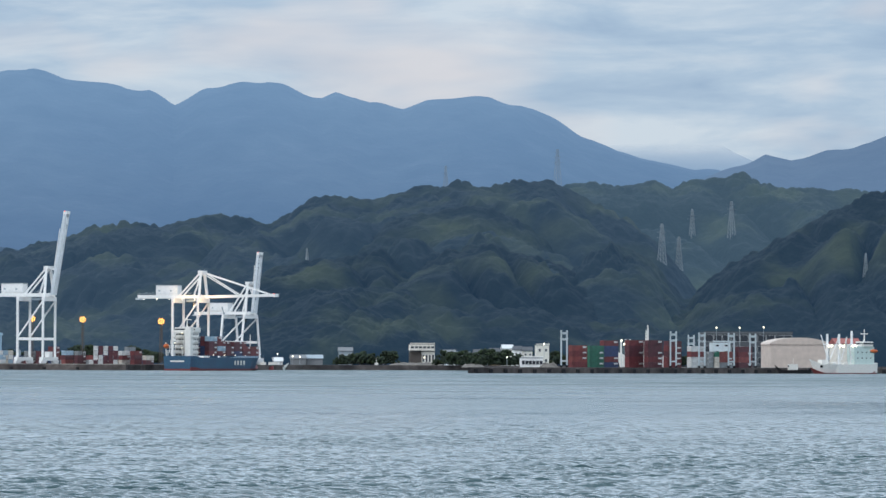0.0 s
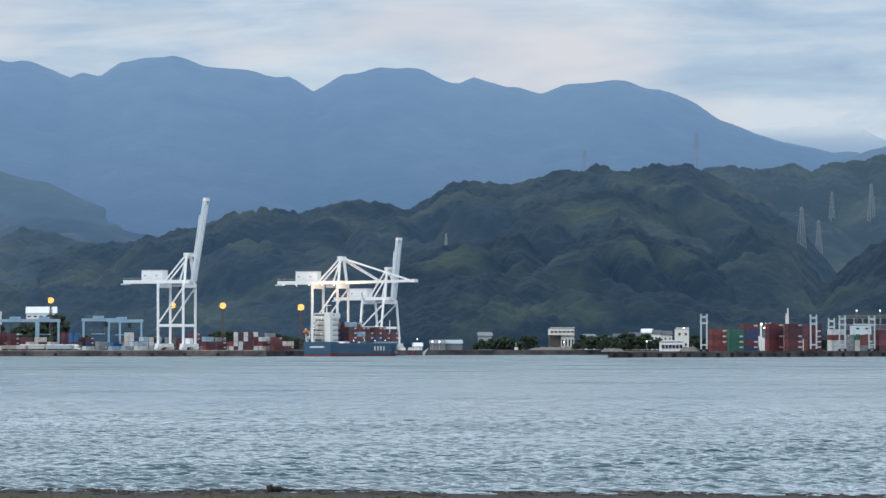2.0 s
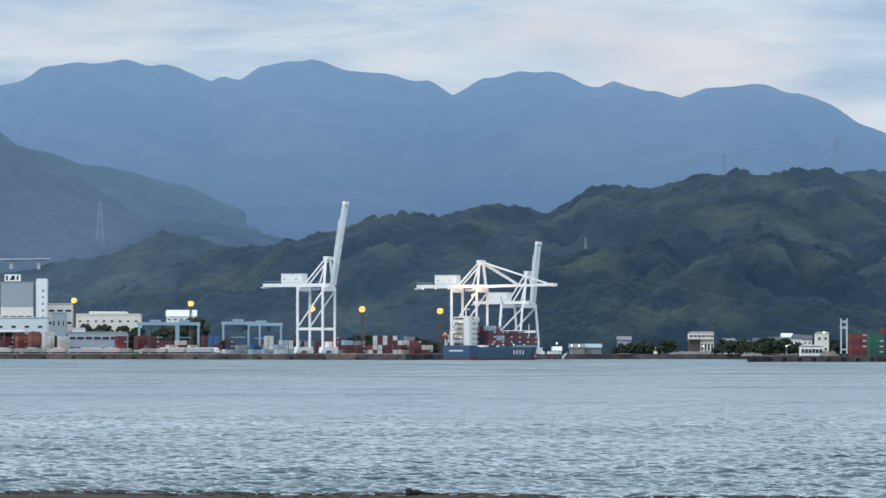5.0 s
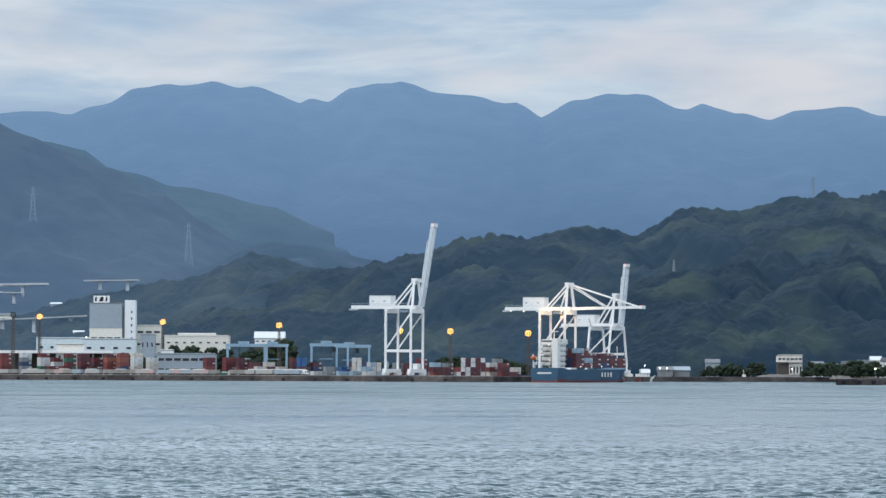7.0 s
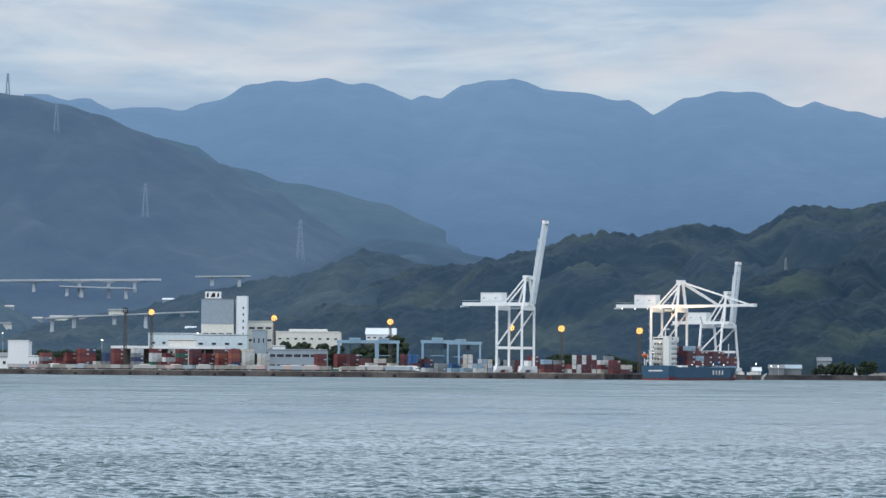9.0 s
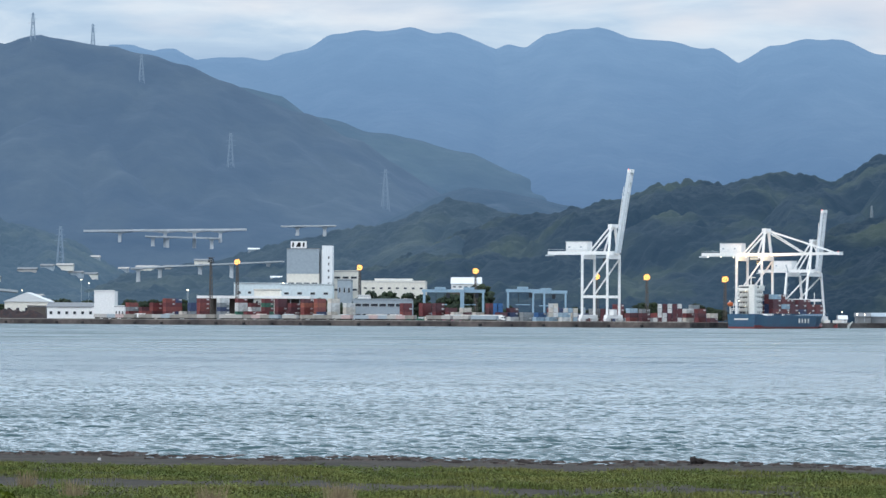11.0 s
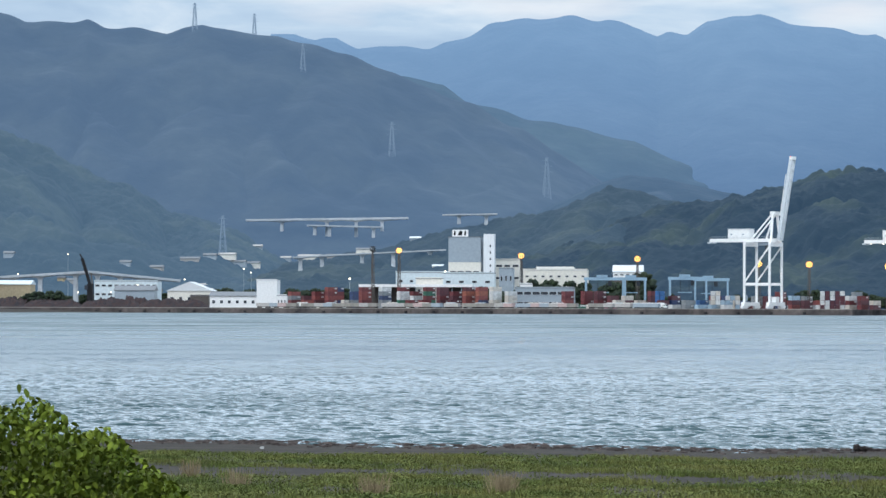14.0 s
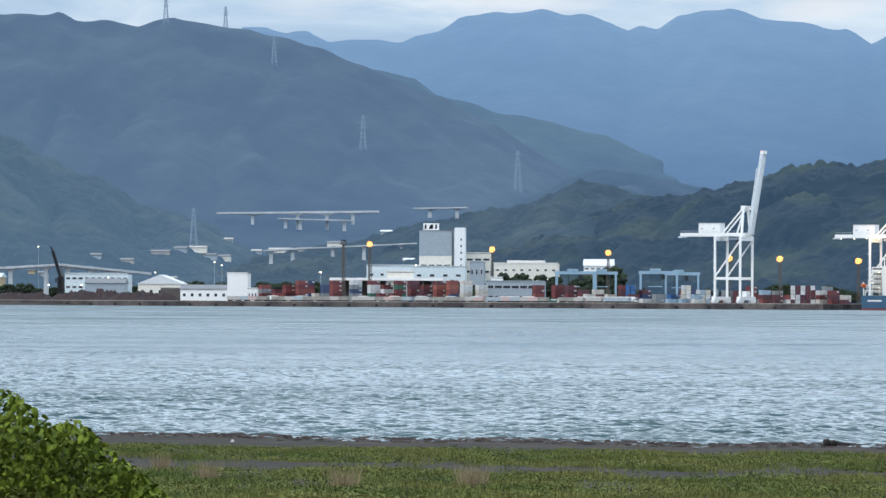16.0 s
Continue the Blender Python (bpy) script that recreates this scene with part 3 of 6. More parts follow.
    for side in (-2.3, 2.3):
        part("boom", beam(B(), along(0, side), along(out, side), 0.9, 1.7 if raised > 30 else 1.5), M_SHADEWHITE if raised > 30 else M_WHITE, c)
    bm = B()
    for k in range(9):
        d = 1 + k * (out - 2) / 8
        beam(bm, along(d, -2.3), along(d, 2.3), 0.5)
        if k < 8:
            beam(bm, along(d, -2.3), along(d + (out - 2) / 8, 2.3), 0.3)
    part("boom_ties", bm, M_SHADEWHITE, c)["kind"] = "stuff"
    for side in (-3.0, 3.0):
        bm = B()
        if raised < 30:
            beam(bm, (ax, S / 2 + side, az), along(out * 0.46, side * 0.75, 0.8), 0.5)
            beam(bm, (ax, S / 2 + side, az), along(out * 0.90, side * 0.75, 0.8), 0.5)
        else:
            beam(bm, (ax, S / 2 + side, az), along(out * 0.30, side * 0.75, 1.2), 0.5)
            beam(bm, along(out * 0.3, side * 0.75, 1.2), along(out * 0.8, side * 0.75, 1.6), 0.3)
        part("forestay", bm, M_WHITE, c)
    part("boom_tip", box(B(), *sorted((along(out, 0)[0] - 0.9, along(out, 0)[0] + 0.9)), S / 2 - 2.8, S / 2 + 2.8, along(out, 0)[2] - 1.0, along(out, 0)[2] + 0.8), M_WHITE, c)
    # trolley and cab
    tx = G * 0.55
    bm = box(B(), tx - 2.5, tx + 2.5, S / 2 - 2.6, S / 2 + 2.6, deck - 0.6, deck + 0.8)
    trolley = part("trolley", bm, M_GREY, c)
    part("cab", box(B(), tx + 1, tx + 3.4, S / 2 - 1.2, S / 2 + 1.2, deck - 3.4, deck - 0.6), M_DARK, trolley)
    for k in range(5 if raised < 30 else 0):
        lx = -rear + 4 + k * (rear + G) / 5
        part("work_lamp", rod(B(), (lx, S / 2 - 4.0, deck + 0.6), (lx, S / 2 - 4.0, deck + 1.0), 0.3, 6), M_LAMP, c)
    # handrails along the girder, lights and cable drums on the sill
    part("handrail", beam(B(), (-rear, S / 2 - 3.9, deck + 4.2), (G, S / 2 - 3.9, deck + 4.2), 0.12), M_SHADEWHITE, c)
    part("rear_platform", box(B(), -rear - 1.5, -rear + 1.0, S / 2 - 3.4, S / 2 + 3.4, deck + 0.6, deck + 1.3), M_SHADEWHITE, c)
    part("cable_drum", rod(B(), (-1.6, S * 0.3, 6.4), (-0.9, S * 0.3, 6.4), 1.9, 16), M_GREY, c)
    part("electric_room", box(B(), G - 1.4, G + 1.4, S * 0.35, S * 0.62, 4.0, 7.0), M_WHITE, c)
    part("tip_lamp", rod(B(), (along(out, 0)[0], S / 2 - 2.9, along(out, 0)[2] + 0.6), (along(out, 0)[0], S / 2 - 2.9, along(out, 0)[2] + 1.0), 0.22, 6), M_TIPLAMP, c)
    # stair tower on one landside leg
    for k in range(8):
        z0 = 4 + k * 4
        part("stair_flight", beam(B(), (-1.2, 1.0 + (k % 2) * 3, z0), (-1.2, 1.0 + ((k + 1) % 2) * 3, z0 + 4), 0.5, 0.2), M_GREY, c)
        part("landing", box(B(), -2.0, -0.6, 0.5, 4.6, z0 - 0.1, z0 + 0.1), M_GREY, c)
    return c


crane(-31.5, 2330, -22, "white ship-to-shore gantry crane with its boom raised", raised=80.5, top=53.2)
crane(54.5, 2370, -22, "white ship-to-shore gantry crane with its boom lowered", raised=1.2, out=40.5, top=52)
crane(92, 2640, -30, "white gantry crane with splayed legs and raised boom", deck=30, top=51, splay=5, out=37.5, raised=84)


# ---- containers ----
def container_mesh(name, mat):
    """A 40 ft box with corner posts, rails and a ribbed side."""
    L, W, H = 12.19, 2.44, 2.6
    bm = B()
    box(bm, -L / 2 + 0.1, L / 2 - 0.1, -W / 2 + 0.08, W / 2 - 0.08, 0.1, H - 0.08)
    for sy in (-1, 1):
        for z in (0.0, H - 0.16):
            box(bm, -L / 2, L / 2, *sorted((sy * W / 2, sy * (W / 2 - 0.1))), z, z + 0.16)
        for x in (-L / 2, L / 2 - 0.16):
            box(bm, x, x + 0.16, *sorted((sy * W / 2, sy * (W / 2 - 0.1))), 0.16, H - 0.16)
    for k in range(9):
        x = -L / 2 + 1.0 + k * (L - 2) / 8
        box(bm, x - 0.2, x + 0.2, -W / 2 + 0.03, -W / 2 + 0.08, 0.16, H - 0.16)
    me = bpy.data.meshes.new(name)
    bm.to_mesh(me)
    bm.free()
    me.materials.append(mat)
    return me


PAINTS = {
    "dark red": (0.17, 0.032, 0.036), "rust red": (0.25, 0.058, 0.05), "maroon": (0.105, 0.026, 0.036), "navy blue": (0.03, 0.055, 0.14),
    "blue": (0.03, 0.13, 0.33), "white": (0.72, 0.72, 0.70), "cream": (0.66, 0.60, 0.52), "green": (0.025, 0.15, 0.095), "grey": (0.25, 0.27, 0.28),
    "pink": (0.60, 0.10, 0.22), "pale blue": (0.35, 0.48, 0.58), "orange": (0.33, 0.10, 0.06)}
BOXES = {k: container_mesh("shipping_container", material(k.replace(" ", "_") + "_paint", c, 0.55, vary=0.28, scale=0.4, second=tuple(v * 0.75 for v in c))) for k, c in PAINTS.items()}
M_PLATE = material("pale_plate", (0.65, 0.65, 0.63), 0.6, vary=0.15)


def plate_mesh():
    me = bpy.data.meshes.new("marking")
    bm = box(B(), 2.3, 5.4, -1.245, -1.222, 1.5, 2.2)
    bm.to_mesh(me)
    bm.free()
    me.materials.append(M_PLATE)
    return me


PLATE = plate_mesh()


def container(paint, x, y, z, turn, group):
    ob = new("shipping_container", BOXES[paint])
    ob.matrix_world = pose(x, y, z, 0, 0, turn)
    tagged(ob, paint + " ribbed steel shipping container, weathered", "container", group)
    mark = new("marking", PLATE)
    mark.parent = ob
    return ob


def stack_row(b0, b1, d, heights, paints, turn=68.0, seed=1, group="containers in the yard", base=LAND, rows=1):
    """Stacks side by side along a bearing range at a distance."""
    rnd = random.Random(seed)
    for row in range(rows):
        a = radians(turn) + math.atan((b0 + b1) / 2000)
        step = 12.19 * abs(math.cos(a)) + 2.44 * abs(math.sin(a)) + 0.15 if turn < 80 else 2.7
        x, k = wide(b0, d) + step / 2, 0
        while x < wide(b1, d) - step / 2 + 1.5:
            h = heights[k % len(heights)] if isinstance(heights, (list, tuple)) else heights
            for level in range(h):
                container(rnd.choice(paints), x, d + row * 8.0 + rnd.uniform(-0.1, 0.1), base + level * 2.61, turn + rnd.choice((0, 180)), group)
            x += step + (0.1 if rnd.random() < 0.85 else 1.5)
            k += 1


REDS = ["dark red", "rust red", "maroon", "dark red", "rust red"]
MIXED = ["dark red", "rust red", "maroon", "navy blue", "blue", "white", "grey", "cream"]
stack_row(-122.3, -107.5, 2620, [4, 3, 4, 5, 4], ["maroon", "dark red", "grey", "navy blue", "rust red"], seed=2)
stack_row(-116.6, -109.9, 2600, [4, 5, 4], REDS, seed=3)
stack_row(-107.5, -102.8, 2590, [4, 3], ["navy blue", "grey", "dark red"], seed=4)
stack_row(-105.3, -101, 2560, [5, 4], REDS, seed=41)
stack_row(-100.5, -96.4, 2560, [5, 4], ["white", "navy blue", "grey"], seed=5)
stack_row(-96.2, -87, 2550, [5, 4, 5, 4], ["green", "green", "white", "dark red"], seed=6)
stack_row(-86.7, -77.9, 2540, [5, 4, 5], ["maroon", "navy blue", "dark red", "maroon"], seed=7)
stack_row(-80.5, -73.6, 2520, [4, 5, 4], ["rust red", "orange", "rust red"], seed=8)
stack_row(-74.1, -67.9, 2500, [5, 4, 3], ["cream", "white", "cream"], seed=9)
stack_row(-56.9, -52.1, 2480, [4, 4], REDS, seed=10)
stack_row(-52.3, -42.4, 2450, [4, 4, 3], ["maroon", "dark red", "pink", "dark red"], seed=11)
stack_row(-42.7, -32.2, 2460, [3, 2, 3, 3], MIXED, seed=12)
stack_row(-36.5, -31.6, 2430, [4, 4], ["maroon", "dark red"], seed=13)
stack_row(-34.6, -31.9, 2410, 4, ["blue"], 90, seed=14)
stack_row(-31.6, -16.1, 2420, [3, 2, 2, 3], ["maroon", "navy blue", "blue", "grey", "dark red"], seed=15)
stack_row(-21.5, -19.3, 2400, 4, ["white", "cream"], 90, seed=16)
stack_row(-18, -14.5, 2400, 3, ["white", "pale blue", "grey", "cream"], 90, seed=17)
stack_row(-3.2, 8, 2400, [3, 2, 2, 4], REDS + ["pale blue", "white"], seed=18)
stack_row(4.3, 10.4, 2380, 4, ["maroon", "white", "white", "maroon"], 90, seed=19)
stack_row(10.2, 19.8, 2440, [3, 3, 2], ["white", "cream", "dark red", "maroon"], seed=20)
stack_row(-17.6, 17.2, 2520, [3, 2, 3, 3, 4, 2], ["maroon", "dark red", "navy blue", "grey"], seed=21)
stack_row(-122.3, -106.1, 2585, [1, 2, 1, 1, 2], ["white", "grey", "maroon", "rust red", "cream"], seed=51)
stack_row(-100.5, -87.3, 2530, [2, 1, 2, 2], ["white", "green", "grey", "dark red", "cream"], seed=52)
stack_row(-87.3, -72.5, 2505, [1, 2, 1, 2], ["dark red", "navy blue", "white", "maroon", "grey"], seed=53)
stack_row(-51, -31.5, 2405, [1, 1, 2], ["white", "cream", "grey", "pink", "maroon"], seed=54)
stack_row(-31.5, -14.8, 2385, [1, 2, 1], ["white", "blue", "grey", "pale blue"], seed=55)
# the pier's yard
stack_row(112.5, 114.9, 2010, [4, 4], ["maroon", "dark red"], 48, 30, "containers on the pier", LAND - 0.3)
stack_row(117.3, 121.7, 1990, [4, 3, 4], ["dark red", "rust red", "grey", "rust red"], 48, 31, "containers on the pier", LAND - 0.3)
stack_row(121.4, 125.2, 2010, [4, 5, 4], ["green", "green", "grey"], 48, 32, "containers on the pier", LAND - 0.3)
stack_row(124.9, 130.7, 2030, [5, 4, 5, 5], ["maroon", "dark red", "navy blue"], 48, 33, "containers on the pier", LAND - 0.3)
stack_row(130.9, 141.8, 1990, [5, 5, 5, 5, 5], ["dark red", "maroon", "dark red"], 48, 34, "containers on the pier", LAND - 0.3)
stack_row(140.2, 144.4, 2045, [5, 4], ["dark red", "maroon"], 48, 39, "containers on the pier", LAND - 0.3)
stack_row(152.6, 157.6, 2030, [3, 4, 2], ["rust red", "grey", "green"], 48, 40, "containers on the pier", LAND - 0.3)
stack_row(143.2, 146.2, 2020, [5, 4], ["green", "grey", "white"], 48, 35, "containers on the pier", LAND - 0.3)
stack_row(145.9, 152.2, 2030, [4, 5, 4], ["rust red", "dark red", "white", "orange"], 48, 36, "containers on the pier", LAND - 0.3)
stack_row(150.6, 152.7, 2005, 3, ["green", "cream", "grey"], 90, 37, "containers on the pier", LAND - 0.3)
stack_row(157.4, 163.1, 2060, [4, 5, 4], ["rust red", "dark red", "maroon"], 48, 38, "containers on the pier", LAND - 0.3)


# ---- buildings ----
def opening(parent, x0, x1, y, z0, z1, sill=True):
    """A window set in a front wall that lies at y: dark pane behind a proud frame."""
    t = 0.12
    bm = B()
    for a in ((x0 - t, x1 + t, z1, z1 + t), (x0 - t, x1 + t, z0 - t, z0), (x0 - t, x0, z0, z1), (x1, x1 + t, z0, z1)):
        box(bm, a[0], a[1], y - 0.18, y + 0.02, a[2], a[3])
    w = part("window", bm, M_TRIM, parent)
    part("pane", box(B(), x0, x1, y - 0.05, y + 0.02, z0, z1), M_DARK, w)


M_TRIM = material("window_trim", (0.55, 0.55, 0.54), 0.6, vary=0.1)
M_ROOF = material("grey_roof", (0.20, 0.21, 0.22), 0.75, vary=0.2, scale=0.2)
M_ROOFPALE = material("pale_metal_roof", (0.62, 0.63, 0.63), 0.5, vary=0.12, scale=0.2)
M_TILE = material("dark_tile_roof", (0.07, 0.075, 0.085), 0.7, vary=0.25, scale=0.5)
M_PALEBLUE = material("pale_blue_wall", (0.60, 0.67, 0.69), 0.75, vary=0.12, scale=0.1)
M_TAN = material("tan_wall", (0.42, 0.34, 0.22), 0.8, vary=0.2, scale=0.1)
M_SILO = material("white_shaft", (0.74, 0.75, 0.75), 0.6, vary=0.1, scale=0.1, stretch=(4, 4, 0.3))
M_REDROOF = material("red_roof", (0.28, 0.075, 0.06), 0.7, vary=0.2)


def building(name, b0, b1, top, d, depth, mat, label, rows=0, cols=0, roof="flat", roof_mat=None, base=LAND, lift=0.0, win=(0.34, 0.24), category="building"):
    """A building between two bearings with its eaves at a rise, seen from the front. Windows in rows and columns."""
    x0, x1, z1 = wide(b0, d), wide(b1, d), rise(top, d)
    h, w = z1 - base, x1 - x0
    o = thing(name, (x0 + x1) / 2, d, base, 0, label, category)
    roof_mat = roof_mat or M_ROOF
    part("wall", box(B(), -w / 2, w / 2, 0, depth, 0, h), mat, o)
    if roof == "flat":
        bm = B()
        box(bm, -w / 2 - 0.2, w / 2 + 0.2, -0.2, depth + 0.2, h, h + 0.35)
        part("roof", bm, roof_mat, o)
        part("parapet", box(B(), -w / 2 - 0.2, w / 2 + 0.2, -0.25, 0.1, h + 0.35, h + 0.9), mat, o)
    elif roof == "gable":
        r = lift or w * 0.16
        part("roof", prism(B(), [(-w / 2 - 0.6, h), (w / 2 + 0.6, h), (w / 2 + 0.6, h + 0.3), (0, h + r + 0.3), (-w / 2 - 0.6, h + 0.3)], -0.6, depth + 0.6), roof_mat, o)
    elif roof == "ridge":
        r = lift or depth * 0.25
        bm = B()
        p = [(-0.6, h), (depth + 0.6, h), (depth + 0.6, h + 0.3), (depth / 2, h + r), (-0.6, h + 0.3)]
        a = [bm.verts.new((-w / 2 - 0.5, y, z)) for y, z in p]
        c = [bm.verts.new((w / 2 + 0.5, y, z)) for y, z in p]
        bm.faces.new(a)
        bm.faces.new(c[::-1])
        for i in range(5):
            j = (i + 1) % 5
            bm.faces.new((a[j], a[i], c[i], c[j]))
        bmesh.ops.recalc_face_normals(bm, faces=bm.faces)
        part("roof", bm, roof_mat, o)
    elif roof == "arch":
        r = lift or h * 0.5
        pts = [(-w / 2 - 0.4, h)] + [(-(w / 2 + 0.4) * math.cos(math.pi * k / 12), h + r * math.sin(math.pi * k / 12)) for k in range(1, 12)] + [(w / 2 + 0.4, h)]
        part("roof", prism(B(), pts, -0.4, depth + 0.4), roof_mat, o)
    for r in range(rows):
        for c in range(cols):
            cw, rh = w / cols, h / rows
            cx, cz = -w / 2 + (c + 0.5) * cw, (r + 0.52) * rh
            opening(o, cx - cw * win[0] / 2, cx + cw * win[0] / 2, 0.0, cz - rh * win[1] / 2, cz + rh * win[1] / 2)
    return o


def tall_store():
    d = 2760
    x0, x1 = wide(-83.8, d), wide(-76.1, d)
    zt, zm = rise(TALL_TOP, d), rise(TALL_MID, d)
    s0, s1, st = wide(-75.4, d), wide(-72.9, d), rise(TALL_SHAFT, d)
    o = thing("storage_tower", x0, d, LAND, 0, "tall windowless grey tower with white base and white lift shaft", "building")
    h = zt - LAND
    m = zm - LAND
    part("lower_wall", box(B(), 0, x1 - x0, 0, 22, 0, m), M_CREAM, o, "white rendered lower storeys")
    up = part("upper_wall", box(B(), 0, x1 - x0, -0.15, 22, m, h), M_GREY, o, "plain grey metal cladding")
    for k in range(1, 9):
        x = k * (x1 - x0) / 9
        part("cladding_joint", box(B(), x - 0.06, x + 0.06, -0.2, -0.15, m, h), M_GREY, up)
    part("roof", box(B(), -0.2, x1 - x0 + 0.2, -0.4, 22.2, h, h + 0.5), M_ROOF, o)
    part("link", box(B(), x1 - x0, s0 - x0, 4, 18, 0, h - 0.5), M_GREY, o)
    shaft = part("lift_shaft", box(B(), s0 - x0, s1 - x0, -1.5, 12, 0, st - LAND), M_SILO, o, "white lift shaft with a column of dark slots")
    for k in range(9):
        z = (st - LAND) * (0.12 + 0.088 * k)
        part("slot", box(B(), (s0 + s1) / 2 - x0 + 0.6, (s0 + s1) / 2 - x0 + 1.5, -1.58, -1.5, z, z + 1.5), M_DARK, shaft)
    for k in range(4):
        for r in range(2):
            cx = (x1 - x0) * (0.14 + 0.24 * k)
            opening(o, cx - 1.9, cx + 1.9, 0, m * (0.62 + 0.17 * r) - 0.5, m * (0.62 + 0.17 * r) + 0.5)
    # roof sign: three dark plain shapes on a white board
    a, c = wide(-82.9, d) - x0, wide(-79.1, d) - x0
    sign = part("roof_sign", box(B(), a, c, 0.5, 1.0, h + 0.5, h + 5.0), M_WHITE, o, "white rooftop sign board with dark shapes")
    w = c - a
    for u0, u1, lean in ((0.08, 0.2, 0.3), (0.34, 0.62, 1.2), (0.74, 0.86, 0.3)):
        bm = prism(B(), [(a + w * u0, h + 1.3), (a + w * u1, h + 1.3), (a + w * u1 - 0.2 + 0.3, h + 4.2), (a + w * u0 + lean, h + 4.2)], 0.42, 0.5)
        part("sign_shape", bm, M_RUBBER, sign)


TALL_TOP, TALL_MID, TALL_SHAFT = 16.2, 10.3, 17
tall_store()

building("works_building", -96.4, -83.9, 7.8, 2720, 16, M_PALEBLUE, "low pale blue works building beside the tower", 2, 5, win=(0.3, 0.12))
building("works_building", -85.4, -72.9, 7.6, 2700, 16, M_PALEBLUE, "low pale blue works building at the foot of the tower", 2, 4, win=(0.34, 0.12))
building("office_building", -72.7, -66.8, 10.8, 2790, 16, M_CREAM, "white stepped office building with dark window bands", 4, 3, win=(0.7, 0.16))
building("office_annex", -71.7, -68.4, 8.7, 2760, 14, M_GREY, "grey flat-roofed annex of an office", 2, 3)
building("long_works", -66, -50.8, 8.4, 2690, 22, M_CREAM, "long cream two-storey works building", 3, 8, roof="flat", roof_mat=M_ROOFPALE, win=(0.34, 0.12))
building("roof_house", -62.8, -53.9, 8.9, 2700, 10, M_CREAM, "low plant room on a works roof", 0, 0, roof_mat=M_ROOFPALE, base=14.5)
building("cream_block", -91.6, -85.4, 6.3, 2640, 12, M_CREAM, "small cream block with dark openings", 1, 4)
def transit_canopy():
    """A long open shed: thin white roof on slim posts, dark back wall standing in for the deep shade beneath."""
    d, b0, b1 = 2640, -105.2, -78.1
    w, h = wide(b1 - b0, d), rise(4.35, d) - LAND
    o = thing("transit_shed", wide((b0 + b1) / 2, d), d, LAND, 0, "long open transit shed with a thin white flat roof", "building")
    part("roof", box(B(), -w / 2, w / 2, -2, 18, h, h + 1.7), M_WHITE, o)
    part("back_wall", box(B(), -w / 2 + 0.5, w / 2 - 0.5, 16, 16.4, 0, h), M_RUST, o)
    for k in range(13):
        x = -w / 2 + 1 + k * (w - 2) / 12
        part("post", box(B(), x - 0.2, x + 0.2, -1, -0.6, 0, h), M_GREY, o)


transit_canopy()
building("yard_office", -67.9, -53.9, 4.1, 2510, 14, M_GREY, "grey two-storey yard office with bands of windows", 2, 7, win=(0.84, 0.28))
building("gate_house", -66.8, -63.9, 5, 2560, 8, M_WHITE, "small white rooftop hut", 1, 3, base=LAND)
building("white_store", -129.8, -124.9, 5.8, 2640, 16, M_WHITE, "tall plain white box-shaped store", 0, 0, roof_mat=M_ROOFPALE)
building("white_annex", -124.9, -122.6, 2.2, 2640, 14, M_WHITE, "low white annex with small dark openings", 1, 3)
building("low_shed", -141.1, -129.7, 2.1, 2690, 16, M_WHITE, "low white shed with a blue-grey roof", 1, 6, roof="ridge", roof_mat=M_ROOF, lift=3.0)
building("arched_warehouse", -151.3, -140.7, 3.3, 2800, 24, M_CREAM, "pale warehouse with a wide gabled roof", 1, 5, roof="gable", roof_mat=M_ROOFPALE, lift=6)
building("lit_works", -169, -153.7, 5.6, 2860, 18, M_PALEBLUE, "pale green works with rows of small windows", 3, 10, win=(0.6, 0.22))
building("grey_shed", -164.1, -154.5, 3.4, 2800, 14, M_GREY, "plain grey metal shed", 0, 0, roof="ridge")
building("tan_shed", -194, -184.5, 4.8, 2860, 18, M_TAN, "tan sheds with a pale green roof", 0, 0, roof="ridge", roof_mat=M_PALEBLUE, lift=3)
building("silo_tower", -196.5, -194.3, 8.6, 2840, 10, M_GREY, "grey plant tower with white base", 5, 2)
building("small_shed", -145.8, -141.4, 2.1, 2740, 10, M_RUST, "dark open-fronted harbour shed", 0, 0)
# hillside roofs
building("hillside_lodge", -44.6, -37.6, 8.0, 2730, 14, M_WHITE, "white building with a sweeping pale roof above trees", 1, 5, roof="ridge", roof_mat=M_ROOFPALE, lift=4.5, base=rise(6.6, 2730), win=(0.5, 0.2))
# added dark plinth that holds the lodge up, meant to stay behind trees
building("retaining_wall", -45.6, -37.0, 6.2, 2728, 20, M_RUST, "dark plinth added behind trees to carry a white lodge", 0, 0)
# middle shore
building("school_wing", 82.2, 85.3, 2.4, 2642, 12, M_CREAM, "white lower storey with dark doorways", 1, 4, roof_mat=M_ROOF, win=(0.5, 0.5))
building("school_annex", 79.5, 82.1, 2.4, 2643, 12, M_RUST, "dark lower storey under a white school block", 0, 0, roof_mat=M_ROOF)
building("white_school", 79.5, 85.3, 4.2, 2640, 14, M_CREAM, "white overhanging upper storey with a dark window band", 1, 6, roof_mat=M_TILE, base=rise(2.75, 2640), win=(0.7, 0.3))
building("grey_shed", 51.1, 54.6, 0.7, 2580, 10, M_ROOF, "small grey metal shed", 0, 0, roof="ridge", roof_mat=M_ROOF)
building("grey_shed", 54.8, 58.6, 0.7, 2585, 10, M_ROOF, "small grey metal shed", 0, 0, roof="ridge", roof_mat=M_GREY)
